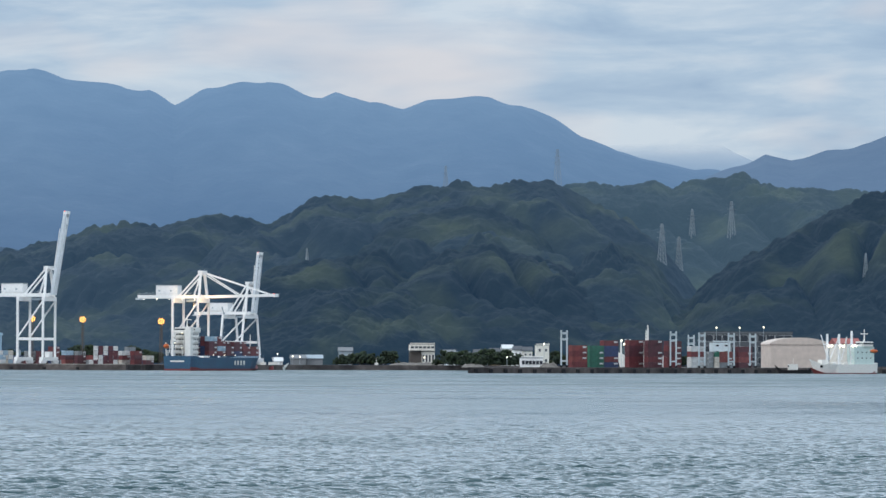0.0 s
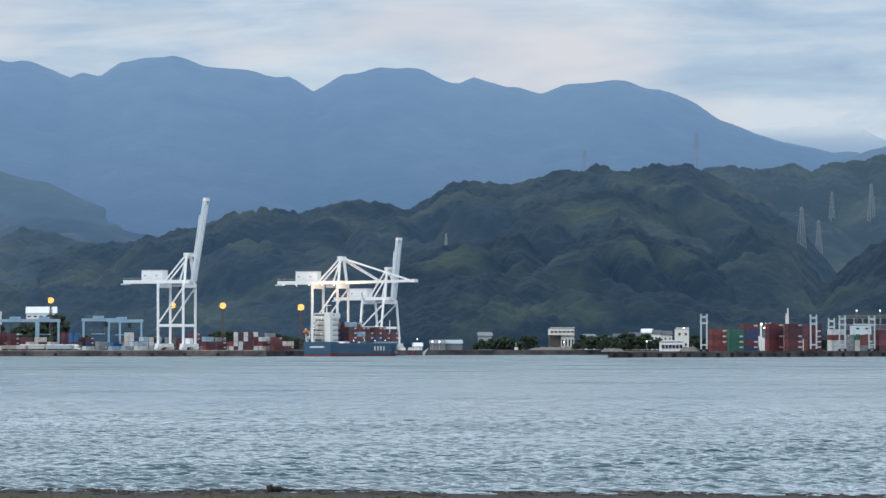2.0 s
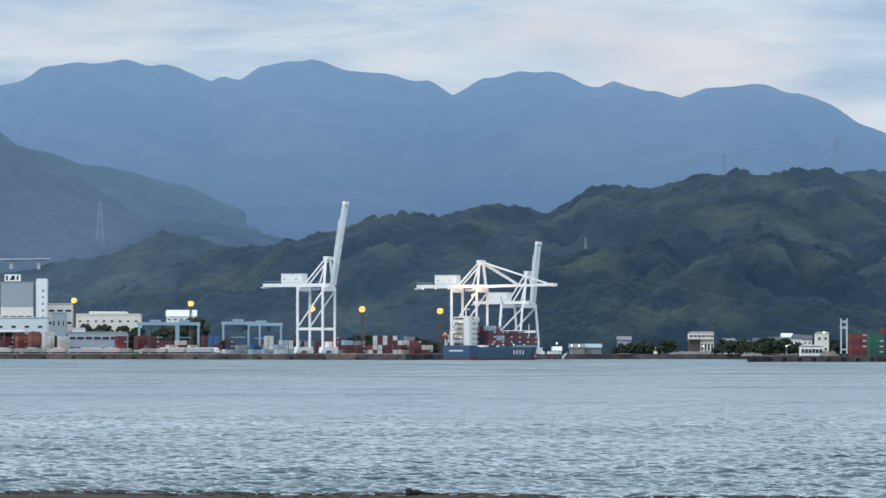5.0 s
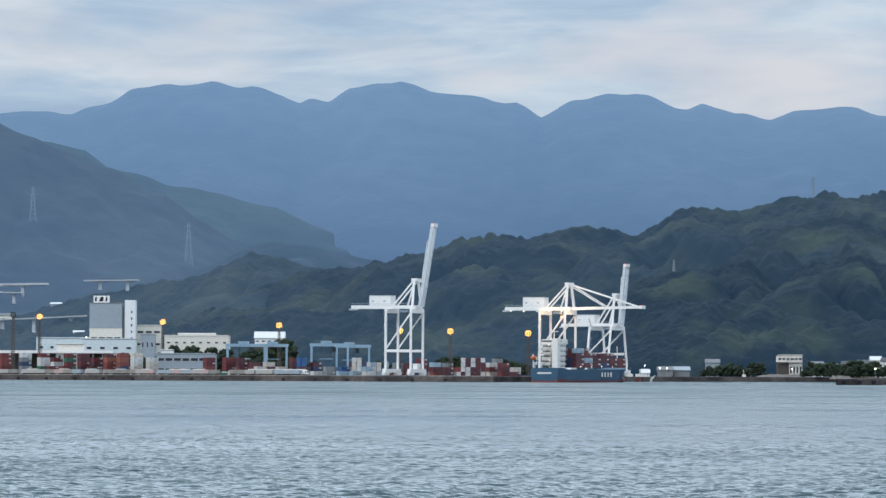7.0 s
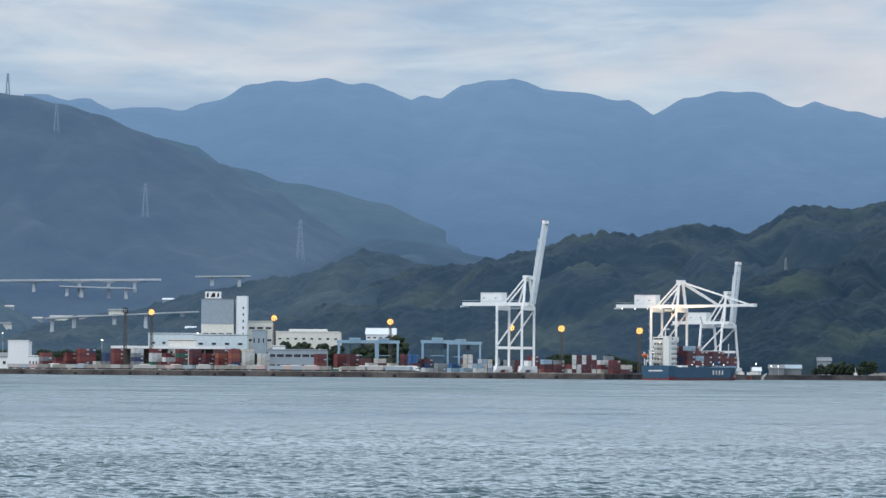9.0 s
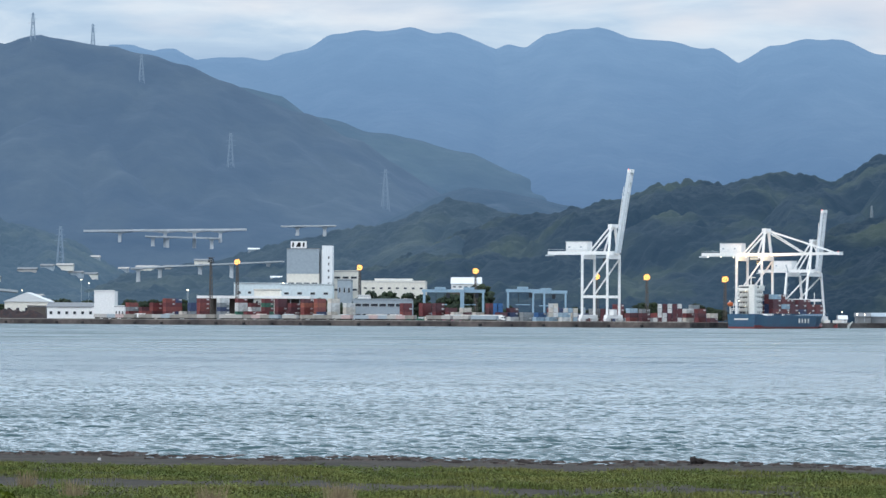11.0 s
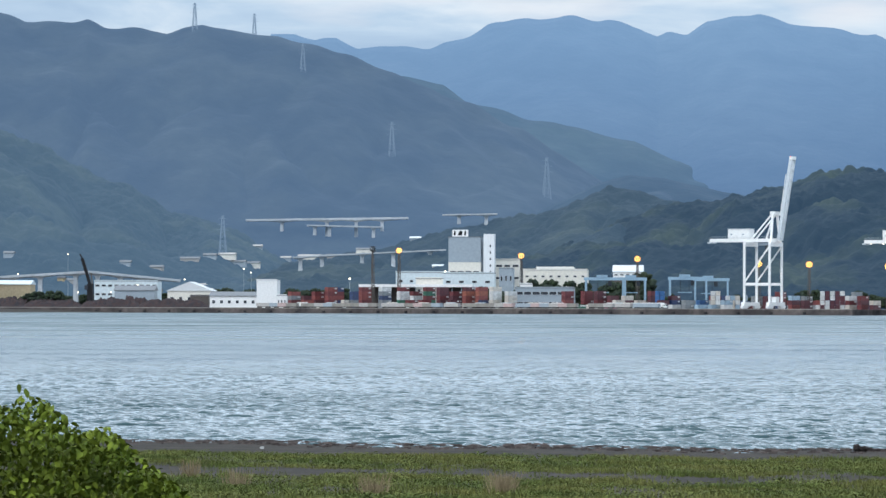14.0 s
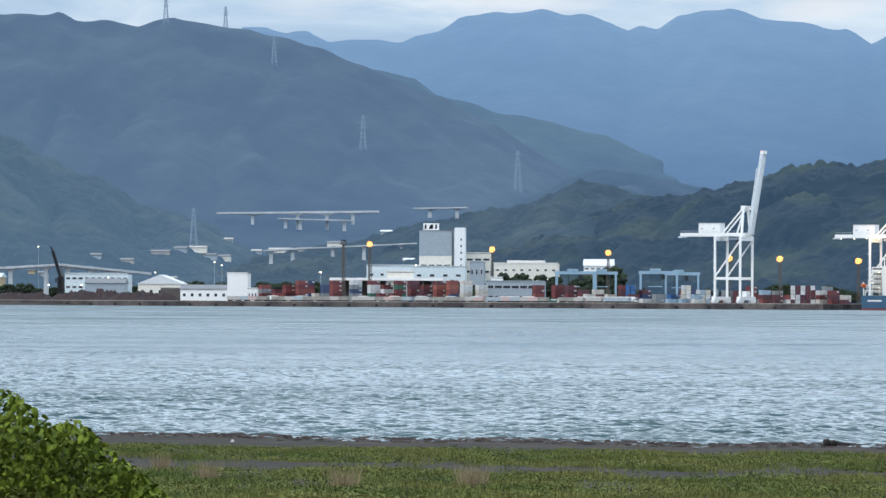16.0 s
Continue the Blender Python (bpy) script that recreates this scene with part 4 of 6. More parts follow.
building("flat_house", 106.1, 111.2, 1, 2010, 9, M_WHITE, "white flat-roofed pier office with a window band", 1, 6, base=LAND - 0.3, win=(0.8, 0.4))
building("lit_house", 109.7, 112.7, 4.1, 2350, 9, M_CREAM, "cream house lit by a yellow lamp", 2, 2)
for k, (b0, b1, e, d, mat, rf) in enumerate((
        (62.5, 65.7, 2.5, 2660, M_GREY, M_ROOF), (74.6, 77.6, 2.3, 2680, M_CREAM, M_TILE), (87.6, 90.3, 2, 2650, M_WHITE, M_ROOF),
        (101.6, 104.1, 3.2, 2500, M_CREAM, M_ROOFPALE), (104.3, 106.2, 2.9, 2480, M_WHITE, M_TILE), (106.5, 108.7, 2.7, 2470, M_CREAM, M_TILE),
        (67.3, 69.8, 2.8, 2700, M_WHITE, M_TILE), (57.1, 59.5, 2.5, 2720, M_WHITE, M_ROOFPALE), (47.2, 49.1, 0, 2560, M_WHITE, M_ROOFPALE),
        (94.8, 98.4, 2.1, 2620, M_GREY, M_TILE), (98.6, 101.1, 2.4, 2610, M_TAN, M_TILE), (90.8, 93.8, 1.5, 2600, M_GREY, M_ROOF))):
    building("house", b0, b1, e, d, 8, mat, "small two-storey house with a pitched roof near the shore", 2, 2, roof="ridge", roof_mat=rf, lift=2.6, category="house")
# the pier
M_WAREHOUSE = material("beige_cladding", (0.54, 0.45, 0.39), 0.7, vary=0.12, scale=0.05)
building("pier_block", 152.2, 156.4, 4.9, 2050, 12, M_PALEBLUE, "white and pale blue block with dark windows", 4, 2, base=LAND - 0.3)
building("domed_warehouse", 166.1, 179.9, 4.5, 2150, 30, M_WAREHOUSE, "big beige warehouse with a low arched roof", 0, 0, roof="arch", roof_mat=M_WAREHOUSE, base=LAND - 0.3, lift=3.6)
building("long_depot", 150.2, 171.4, 7.2, 2560, 20, M_TILE, "long dark depot with an open upper floor", 3, 10, roof="flat", roof_mat=M_ROOF, win=(0.86, 0.55))
building("red_roof_shed", 182.0, 188.0, 4.7, 2200, 20, M_CREAM, "pale shed with a dull red roof", 0, 0, roof="ridge", roof_mat=M_REDROOF, base=LAND - 0.3, lift=3)


# low walls, trailers and parapets along the quay
def trailer(x, y, turn=0.0, mat=None, label="pale flat-sided trailer parked on the quay"):
    o = thing("trailer", x, y, LAND, turn, label, "trailer", "trailers on the quay")
    bm = box(B(), -6, 6, -1.2, 1.2, 1.1, 3.3)
    part("body", bm, mat or M_CREAM, o)
    part("chassis", box(B(), -5.8, 5.8, -0.5, 0.5, 0.75, 1.1), M_RUBBER, o)
    for wx in (-4.6, -3.3, 4.2):
        part("wheel", rod(B(), (wx, -1.2, 0.5), (wx, 1.2, 0.5), 0.5, 12), M_RUBBER, o)
    return o


rnd = random.Random(8)
M_DULL = material("dull_white_canvas", (0.42, 0.40, 0.38), 0.8, vary=0.3, scale=0.3)
M_ROSE = material("faded_pink_side", (0.48, 0.36, 0.34), 0.8, vary=0.3, scale=0.3)
KINDS = [trailer(wide(b, quay_line(b) + 8), quay_line(b) + 8, -41, m, lab) for b, m, lab in (
    (-128, M_DULL, "dull white canvas-sided trailer parked on the quay"), (-126, M_GREY, "grey flat-sided trailer parked on the quay"),
    (-124, M_ROSE, "faded pinkish trailer parked on the quay"), (-121.5, M_YARD, "weathered concrete-coloured trailer on the quay"))]
for k in range(1, 44):
    b = -128 + k * 2.15
    d = quay_line(b) + 8
    if k > 4 and rnd.random() < 0.7:
        t = copy_thing(rnd.choice(KINDS), pose(wide(b, d), d, LAND, 0, 0, rnd.choice((-41, -41, 139))))
for b, d, m, lab in ((-53.4, 2420, BOXES["green"], "green"),):
    container("green", wide(b, d), d, LAND, 8, "containers in the yard")


def truck(x, y, turn, label, box_mat):
    """A small rigid lorry: cab with a windscreen, box body, three axles."""
    o = thing("lorry", x, y, LAND, turn, label, "lorry", "lorries on the quay")
    cab = B()
    box(cab, 2.6, 4.4, -1.1, 1.1, 0.8, 3.1)
    bmesh.ops.bevel(cab, geom=cab.edges[:], offset=0.18, segments=2, affect="EDGES")
    cab = part("cab", cab, M_WHITE, o)
    part("windscreen", box(B(), 4.38, 4.44, -0.9, 0.9, 1.9, 2.8), M_DARK, cab)
    for sy in (-1, 1):
        part("side_window", box(B(), 3.2, 4.0, *sorted((sy * 1.09, sy * 1.13)), 1.9, 2.6), M_DARK, cab)
    part("body", box(B(), -4.2, 2.4, -1.2, 1.2, 1.2, 3.7), box_mat, o)
    part("chassis", box(B(), -4.2, 4.2, -0.5, 0.5, 0.7, 1.2), M_RUBBER, o)
    for wx in (-3.0, -1.8, 3.3):
        for sy in (-1, 1):
            part("wheel", rod(B(), (wx, sy * 0.75, 0.5), (wx, sy * 1.15, 0.5), 0.5, 12), M_RUBBER, o)
    return o


LORRIES = [truck(wide(b, quay_line(b) + 13), quay_line(b) + 13, -41, lab, m) for b, m, lab in (
    (-44.5, M_WHITE, "white box lorry parked on the quay"), (-42.6, M_PALEBLUE, "pale blue box lorry parked on the quay"), (-40.8, M_CREAM, "cream box lorry parked on the quay"))]
for b in (-39.1, -37.6, -36.2, -34.9, -33.5, -57.5, -61.0, -63.2, -70.4, -76.0, -83.0, -89.5, -97.0, -112.0, -118.5):
    d = quay_line(b) + 16 + 5 * rnd.random()
    copy_thing(rnd.choice(LORRIES), pose(wide(b, d), d, LAND, 0, 0, rnd.choice((-41, 139, -30))))


# ---- yard gantries ----
def yard_gantry(x, y, turn, span=25.0, length=14.0, h=18.5, w=0.95, label="pale blue rubber-tyred yard gantry"):
    o = thing("yard_gantry", x, y, LAND, turn, label, "yard gantry", "yard gantries")
    for lx in (-span / 2, span / 2):
        for ly in (-length / 2 + 2, length / 2 - 2):
            part("leg", beam(B(), (lx, ly, 1.2), (lx, ly, h), w), M_BLUE, o)
            part("wheel", rod(B(), (lx - 0.4, ly - 1.2, 0.8), (lx + 0.4, ly - 1.2, 0.8), 0.8, 14), M_RUBBER, o)
            part("wheel", rod(B(), (lx - 0.4, ly + 1.2, 0.8), (lx + 0.4, ly + 1.2, 0.8), 0.8, 14), M_RUBBER, o)
        part("sill", box(B(), lx - 0.6, lx + 0.6, -length / 2, length / 2, 1.2, 2.4), M_BLUE, o)
    for ly in (-length / 2 + 2, length / 2 - 2):
        part("girder", box(B(), -span / 2 - 1, span / 2 + 1, ly - 0.6, ly + 0.6, h, h + 1.7), M_BLUE, o)
    part("trolley", box(B(), -5, 1, -length / 2 + 1, length / 2 - 1, h + 1.7, h + 3.1), M_BLUE, o)
    part("cab", box(B(), 1.5, 3.6, -1.5, 1.5, h - 3.2, h - 0.4), M_DARK, o)
    part("engine_box", box(B(), -span / 2 + 1, -span / 2 + 6, -length / 2 + 1, -length / 2 + 3, 2.4, 5), M_BLUE, o)
    part("spreader", box(B(), -6, 2, -1.2, 1.2, h - 7.5, h - 7), M_BLUE, o)
    bm = B()
    for px in (-4.5, 0.5):
        for py in (-1, 1):
            rod(bm, (px, py, h - 7), (px, py, h + 1.7), 0.08, 5)
    part("hoist_ropes", bm, M_RUBBER, o)
    return o


yard_gantry(wide(-26.8, 2440), 2440, 0, span=21, h=17, label="pale blue yard gantry standing over container rows")
yard_gantry(wide(-21.3, 2470), 2470, 0, span=19, h=16.5)
yard_gantry(wide(-46.4, 2490), 2490, 0, span=23, h=17)
yard_gantry(wide(-39.6, 2500), 2500, 0, span=13, h=17)


def end_gantry(x, y, h, w=2.7):
    """A tall pier gantry seen from its end: two posts and a truss between them."""
    o = thing("pier_gantry", x, y, LAND - 0.3, -math.degrees(math.atan(x / y)), "tall pale grey pier gantry with twin posts", "yard gantry", "gantries on the pier")
    for sx in (-1, 1):
        for ly in (0, 20):
            part("post", beam(B(), (sx * w / 2, ly, 0.8), (sx * w / 2, ly, h), 0.75), M_PALESTEEL, o)
    for ly in (0, 20):
        for z, k in ((h, 0.9), (h - 3, 0.5), (3, 0.7)):
            part("tie", beam(B(), (-w / 2, ly, z), (w / 2, ly, z), k), M_PALESTEEL, o)
    for sx in (-1, 1):
        part("girder", box(B(), sx * w / 2 - 0.4, sx * w / 2 + 0.4, -1, 21, h, h + 1.4), M_PALESTEEL, o)
        part("bogie", box(B(), sx * w / 2 - 0.6, sx * w / 2 + 0.6, -1.2, 1.2, 0, 1.0), M_RUBBER, o)
    part("platform", box(B(), -w / 2 - 0.8, w / 2 + 0.8, 0.6, 3, h - 2.6, h - 2.3), M_PALESTEEL, o)
    return o


M_PALESTEEL = material("pale_steel", (0.45, 0.50, 0.52), 0.5, vary=0.12)
for b, e, d in ((116.3, 7, 1960), (142.6, 6.8, 1975), (146.9, 6, 2040), (149.5, 6.6, 1985), (156.6, 6.5, 2000), (161.8, 6.4, 2020)):
    end_gantry(wide(b, d), d, rise(e, d) - 2.7)


# ---- lights on masts ----
def light_mast(b, e, d, lit=True, base=LAND):
    h = rise(e, d) - base
    o = thing("light_mast", wide(b, d), d, base, 0, "tall lattice mast with a cluster of lit sodium floodlights" if lit else "tall dark lattice mast with unlit floodlights", "light mast", "light masts")
    for sx, sy in ((-1, -1), (1, -1), (1, 1), (-1, 1)):
        part("mast_leg", beam(B(), (sx * 1.2, sy * 1.2, 0), (sx * 0.6, sy * 0.6, h - 1.5), 0.26), M_RUST, o)
    bm = B()
    n = int(h / 3)
    for k in range(n):
        z0, z1 = k * h / n, (k + 1) * h / n * 0.97
        r0, r1 = 1.2 - 0.6 * z0 / h, 1.2 - 0.6 * z1 / h
        for y in (-1, 1):
            beam(bm, (-r0, y * r0, z0), (r1, y * r1, z1), 0.12)
            beam(bm, (r0, y * r0, z0), (-r1, y * r1, z1), 0.12)
    part("bracing", bm, M_RUST, o)["kind"] = "stuff"
    head = part("head_frame", box(B(), -2.3, 2.3, -0.2, 0.6, h - 1.6, h - 1.3), M_RUST, o)
    part("rail", box(B(), -2.3, 2.3, -0.2, 0.6, h + 1.3, h + 1.5), M_RUST, head)
    part("ladder", box(B(), -0.3, 0.3, -1.4, -1.3, 1, h - 2), M_RUST, o)
    for k in range(8):
        a = k * math.tau / 7 + 0.3
        x, z = (0.1, h - 0.1) if k == 7 else (1.45 * math.cos(a), h - 0.1 + 1.25 * math.sin(a))
        part("floodlight", rod(B(), (x, -0.2, z), (x, -0.75, z - 0.15), 0.34, 10, 0.55 if k % 3 else 0.42), M_SODIUM if lit else M_RUBBER, head)
    return o


for b, e, d in ((-66.4, 11.9, 2650), (-38.8, 11.2, 2560), (-10.1, 10, 2400), (1.8, 9.9, 2420), (20.3, 9.5, 2390), (-95.6, 13.1, 2610)):
    light_mast(b, e, d)
light_mast(-101.9, 13.5, 2620, False)


def street_lamp(b, e, d, base=LAND, power_mat=None):
    h = max(2.0, rise(e, d) - base)
    o = thing("street_lamp", wide(b, d), d, base, 0, "slim grey lamp post with a small bright head", "street lamp", "street lamps")
    part("post", rod(B(), (0, 0, 0), (0, 0, h), 0.09, 6, 0.06), M_PALESTEEL, o)
    part("lamp_head", rod(B(), (0, -0.4, h), (0, 0.2, h + 0.1), 0.42, 8, 0.3), power_mat or M_LAMP, o)


for t in ((51.5, 1.3, 2575), (53.2, 1.2, 2575), (47.9, 1.8, 2600), (82.8, 1.1, 2630), (102.6, 1.2, 2300), (111.5, 4.4, 2340), (153, 8.5, 2550), (158.6, 8.5, 2550), (164.4, 8.6, 2550),
          (-107.3, 6.3, 2760), (-131.1, 7.8, 2900), (-175.4, 12.1, 3000), (-158.5, 4.8, 2850), (-187.5, 7.3, 2900), (-147.1, 6.1, 2850), (-132.9, 8.6, 2900), (-107.5, 6.3, 2800), (-172.9, 3, 2780),
          (-165, 3, 2780), (-84.6, 8.1, 2690), (130.1, 5.3, 2050), (130.7, 4.4, 2050)):
    street_lamp(*t)


# ---- pylons ----
def stand(ridge, b, e):
    """The place on a hill's front that shows at a bearing and a rise."""
    best = None
    for k in range(101):
        s = -1 + k / 100
        x, y, z = ridge.at(b, s)
        if best is None or abs((z - 5) / y * 1000 - e) < best[0]:
            best = (abs((z - 5) / y * 1000 - e), x, y, z)
    return best[1:]


def pylon(ridge, b, top, foot, mat=None):
    x, y, z = stand(ridge, b, foot)
    h = (top - foot) * y / 1000 + 3
    z -= 3
    o = thing("power_pylon", x, y, z, 20, "slender steel lattice power pylon with cross arms", "pylon", "power pylons")
    mat = mat or M_PYLON
    w = h * 0.085
    for sx, sy in ((-1, -1), (1, -1), (1, 1), (-1, 1)):
        part("leg", beam(B(), (sx * w, sy * w, 0), (sx * w * 0.22, sy * w * 0.22, h), 0.36), mat, o)
    bm = B()
    for k in range(9):
        z0, z1 = h * k / 9, h * (k + 1) / 9
        r0, r1 = w * (1 - 0.78 * k / 9), w * (1 - 0.78 * (k + 1) / 9)
        for s in (-1, 1):
            beam(bm, (-r0, s * r0, z0), (r1, s * r1, z1), 0.18)
            beam(bm, (r0, s * r0, z0), (-r1, s * r1, z1), 0.18)
            beam(bm, (s * r0, -r0, z0), (s * r1, r1, z1), 0.18)
    part("bracing", bm, mat, o)["kind"] = "stuff"
    for k, span in enumerate((0.16, 0.14, 0.11)):
        z = h * (0.66 + 0.13 * k)
        bm = prism(B(), [(-h * span, z), (h * span, z), (0.4, z + h * 0.02), (-0.4, z + h * 0.02)], -0.3, 0.3)
        part("cross_arm", bm, mat, o)


M_PYLON = material("pylon_steel", (0.20, 0.24, 0.27), 0.5, vary=0.1)
# far pylons carry their distance haze as a bluish emission on the steel
M_PYLONFAR = material("hazy_pylon_steel", (0.08, 0.10, 0.12), 0.6, vary=0.1, glow=(0.072, 0.118, 0.182), power=1.0)
for ridge, b, top, foot in ((R_BACK, 147.1, 37, 30.4), (R_BACK, 156.6, 38.7, 30.2), (R_GREEN, 139.8, 33.5, 24.4), (R_GREEN, 143.9, 32, 24.7),
                            (R_NEAR, 189.2, 26.3, 21.5), (R_FRONT, 54.8, 26.9, 24.2)):
    pylon(ridge, b, top, foot)
for ridge, b, top, foot in ((R_GREEN, 87.8, 46.9, 41.9), (R_GREEN, 114.6, 51.3, 42.9), (R_LEFT, -144.9, 72.3, 65.8), (R_LEFT, -130.5, 69.6, 64.6),
                            (R_LEFT, -118.8, 62.4, 55.8), (R_LEFT, -97.4, 43.7, 35.6), (R_LEFT, -60.4, 35.3, 25.9), (R_FOOT, -138, 21.6, 12.2)):
    pylon(ridge, b, top, foot, M_PYLONFAR)


# ---- viaducts ----
def viaduct(name, d0, d1, b0, e0, b1, e1, piers, label, thick=1.7, flat=False, mat=None, extra=26.0):
    """A road deck between two bearings, on piers at given fractions (fraction, drop in metres)."""
    mat = mat or M_VIADUCT
    p, q = Vector((wide(b0, d0), d0, rise(e0, d0))), Vector((wide(b1, d1), d1, rise(e1, d1)))
    o = thing(name, *p, 0, label, "bridge")
    v = q - p
    side = Vector((v.y, -v.x, 0)).normalized()
    run = Vector((v.x, v.y, 0)).normalized()
    n, bm = 48, B()
    rows = []
    for k in range(n + 1):
        u = k / n
        near = min((abs(u - f) * v.length for f, _ in piers), default=99)
        deep = thick * (0.62 + 0.75 * max(0.0, 1 - near / 16) ** 1.6)
        c = v * u
        rows.append([bm.verts.new(c + side * i + Vector((0, 0, z))) for i, z in ((-4.5, thick / 2), (4.5, thick / 2), (2.6, thick / 2 - deep), (-2.6, thick / 2 - deep))])
    for a, b in zip(rows, rows[1:]):
        for i in range(4):
            bm.faces.new((a[i], a[(i + 1) % 4], b[(i + 1) % 4], b[i]))
    bm.faces.new(rows[0][::-1])
    bm.faces.new(rows[-1])
    bmesh.ops.recalc_face_normals(bm, faces=bm.faces)
    deck = part("deck", bm, mat, o)
    for s in (-1, 1):
        part("parapet", beam(B(), side * 4.6 * s + Vector((0, 0, thick / 2 - 0.1)), side * 4.6 * s + v + Vector((0, 0, thick / 2 - 0.1)), 0.3, 0.5 + thick * 0.6), mat, deck)
    for f, h in piers:
        c = v * f
        h = p.z + c.z - LAND - thick / 2 if flat else h + extra
        bm = B()
        rings = []
        for z, wx, wy in ((0, 2.2, 2.6), (-2.2, 1.25, 1.9), (-h, 1.5, 2.2)):
            rings.append([bm.verts.new((c.x + i * wx, c.y + j * wy, c.z - thick * 0.3 + z)) for i, j in ((-1, -1), (1, -1), (1, 1), (-1, 1))])
        for a, b in zip(rings, rings[1:]):
            for i in range(4):
                bm.faces.new((a[i], a[(i + 1) % 4], b[(i + 1) % 4], b[i]))
        bm.faces.new(rings[0])
        bm.faces.new(rings[-1][::-1])
        bmesh.ops.recalc_face_normals(bm, faces=bm.faces)
        part("pier", bm, mat, o)


M_VIADUCT = material("viaduct_concrete", (0.50, 0.52, 0.54), 0.85, vary=0.15, scale=0.05, second=(0.42, 0.44, 0.46))
V1 = stand(R_LEFT, -113.4, 17.3)[1] - 6
V2 = stand(R_LEFT, -109.3, 16.5)[1] - 6
V3 = stand(R_LOW, -102.6, 10)[1] - 6
V4 = stand(R_LOW, -79.6, 20.3)[1] - 8
viaduct("viaduct", V1, V1, -132.3, 20, -93.5, 20.5, ((0.22, 4), (0.50, 9), (0.68, 10), (0.84, 5)), "high pale motorway viaduct on tall piers", 2.2, extra=5)
viaduct("slip_road_bridge", V2, V2, -117.6, 18.9, -100, 18.5, ((0.1, 3), (0.3, 4), (0.9, 4)), "lower slip road bridge beside the viaduct", 1.1, extra=5)
viaduct("elevated_road", V3, V3, -121, 11.2, -109.5, 11.9, ((0.15, 6), (0.6, 6)), "long low elevated road crossing the town", 1.2, extra=5)
viaduct("elevated_road", V3, V3, -109.5, 11.9, -84.5, 13.1, ((0.2, 6), (0.5, 6), (0.85, 6)), "long low elevated road crossing the town", 0.9, extra=5)
viaduct("road_bridge", V4, V4, -85.2, 21.4, -72.2, 21.6, ((0.3, 3), (0.8, 4)), "short pale road bridge on the hillside", 1.1, extra=4)
viaduct("flyover", 2900, 2920, -196.6, 6, -170.4, 7.6, ((0.3, 14), (0.55, 15), (0.88, 16)), "pale flyover rising over the harbour sheds", 1.8, True)
viaduct("flyover", 2920, 2950, -170.4, 7.6, -148.6, 5.5, ((0.1, 15), (0.35, 13), (0.6, 10)), "pale flyover descending behind the harbour sheds", 1.8, True)


# ---- ships ----
def hull(L, W, z0, deck, mat, name, parent, bow=0.22, flare=1.0, label=""):
    """A ship's hull along x, bow at +x, lofted from sections, from z0 at the keel line up to the deck."""
    n = 24
    bm = B()
    rows = []
    for k in range(n + 1):
        u = k / n
        x = -L / 2 + L * u
        f = 1.0 if u < 1 - bow else max(0.02, 1 - ((u - 1 + bow) / bow) ** 2.2)
        s = min(1.0, 0.82 + u * 3)
        top = deck + (2.6 * max(0, (u - 0.86) / 0.14) ** 1.2 if u > 0.86 else 0) + (0.8 if u < 0.06 else 0)
        half = W / 2 * f * s
        low = half * (0.92 if u < 1 - bow else 0.7)
        rake = (3.5 * max(0, (u - 0.9) / 0.1))
        rows.append([bm.verts.new(p) for p in ((x - rake * 0.6, -low, z0), (x - rake * 0.2, -(half + low) / 2, (z0 + top) / 2), (x + rake * 0.3, -half, top), (x + rake * 0.3, half, top), (x - rake * 0.2, (half + low) / 2, (z0 + top) / 2), (x - rake * 0.6, low, z0))])
    for a, b in zip(rows, rows[1:]):
        for i in range(5):
            bm.faces.new((a[i], a[i + 1], b[i + 1], b[i]))
    bm.faces.new(rows[0][::-1])
    bm.faces.new(rows[-1])
    bmesh.ops.recalc_face_normals(bm, faces=bm.faces)
    return part(name, bm, mat, parent, label)


M_HULL = material("blue_hull_paint", (0.022, 0.085, 0.15), 0.5, vary=0.25, scale=0.15, second=(0.025, 0.075, 0.14))
M_BOOT = material("red_boot_paint", (0.20, 0.04, 0.04), 0.6, vary=0.25)
M_SHIPWHITE = material("ship_white_paint", (0.74, 0.71, 0.66), 0.5, vary=0.15, scale=0.3)
M_ORANGE = material("orange_boat", (0.55, 0.12, 0.03), 0.5, vary=0.15)


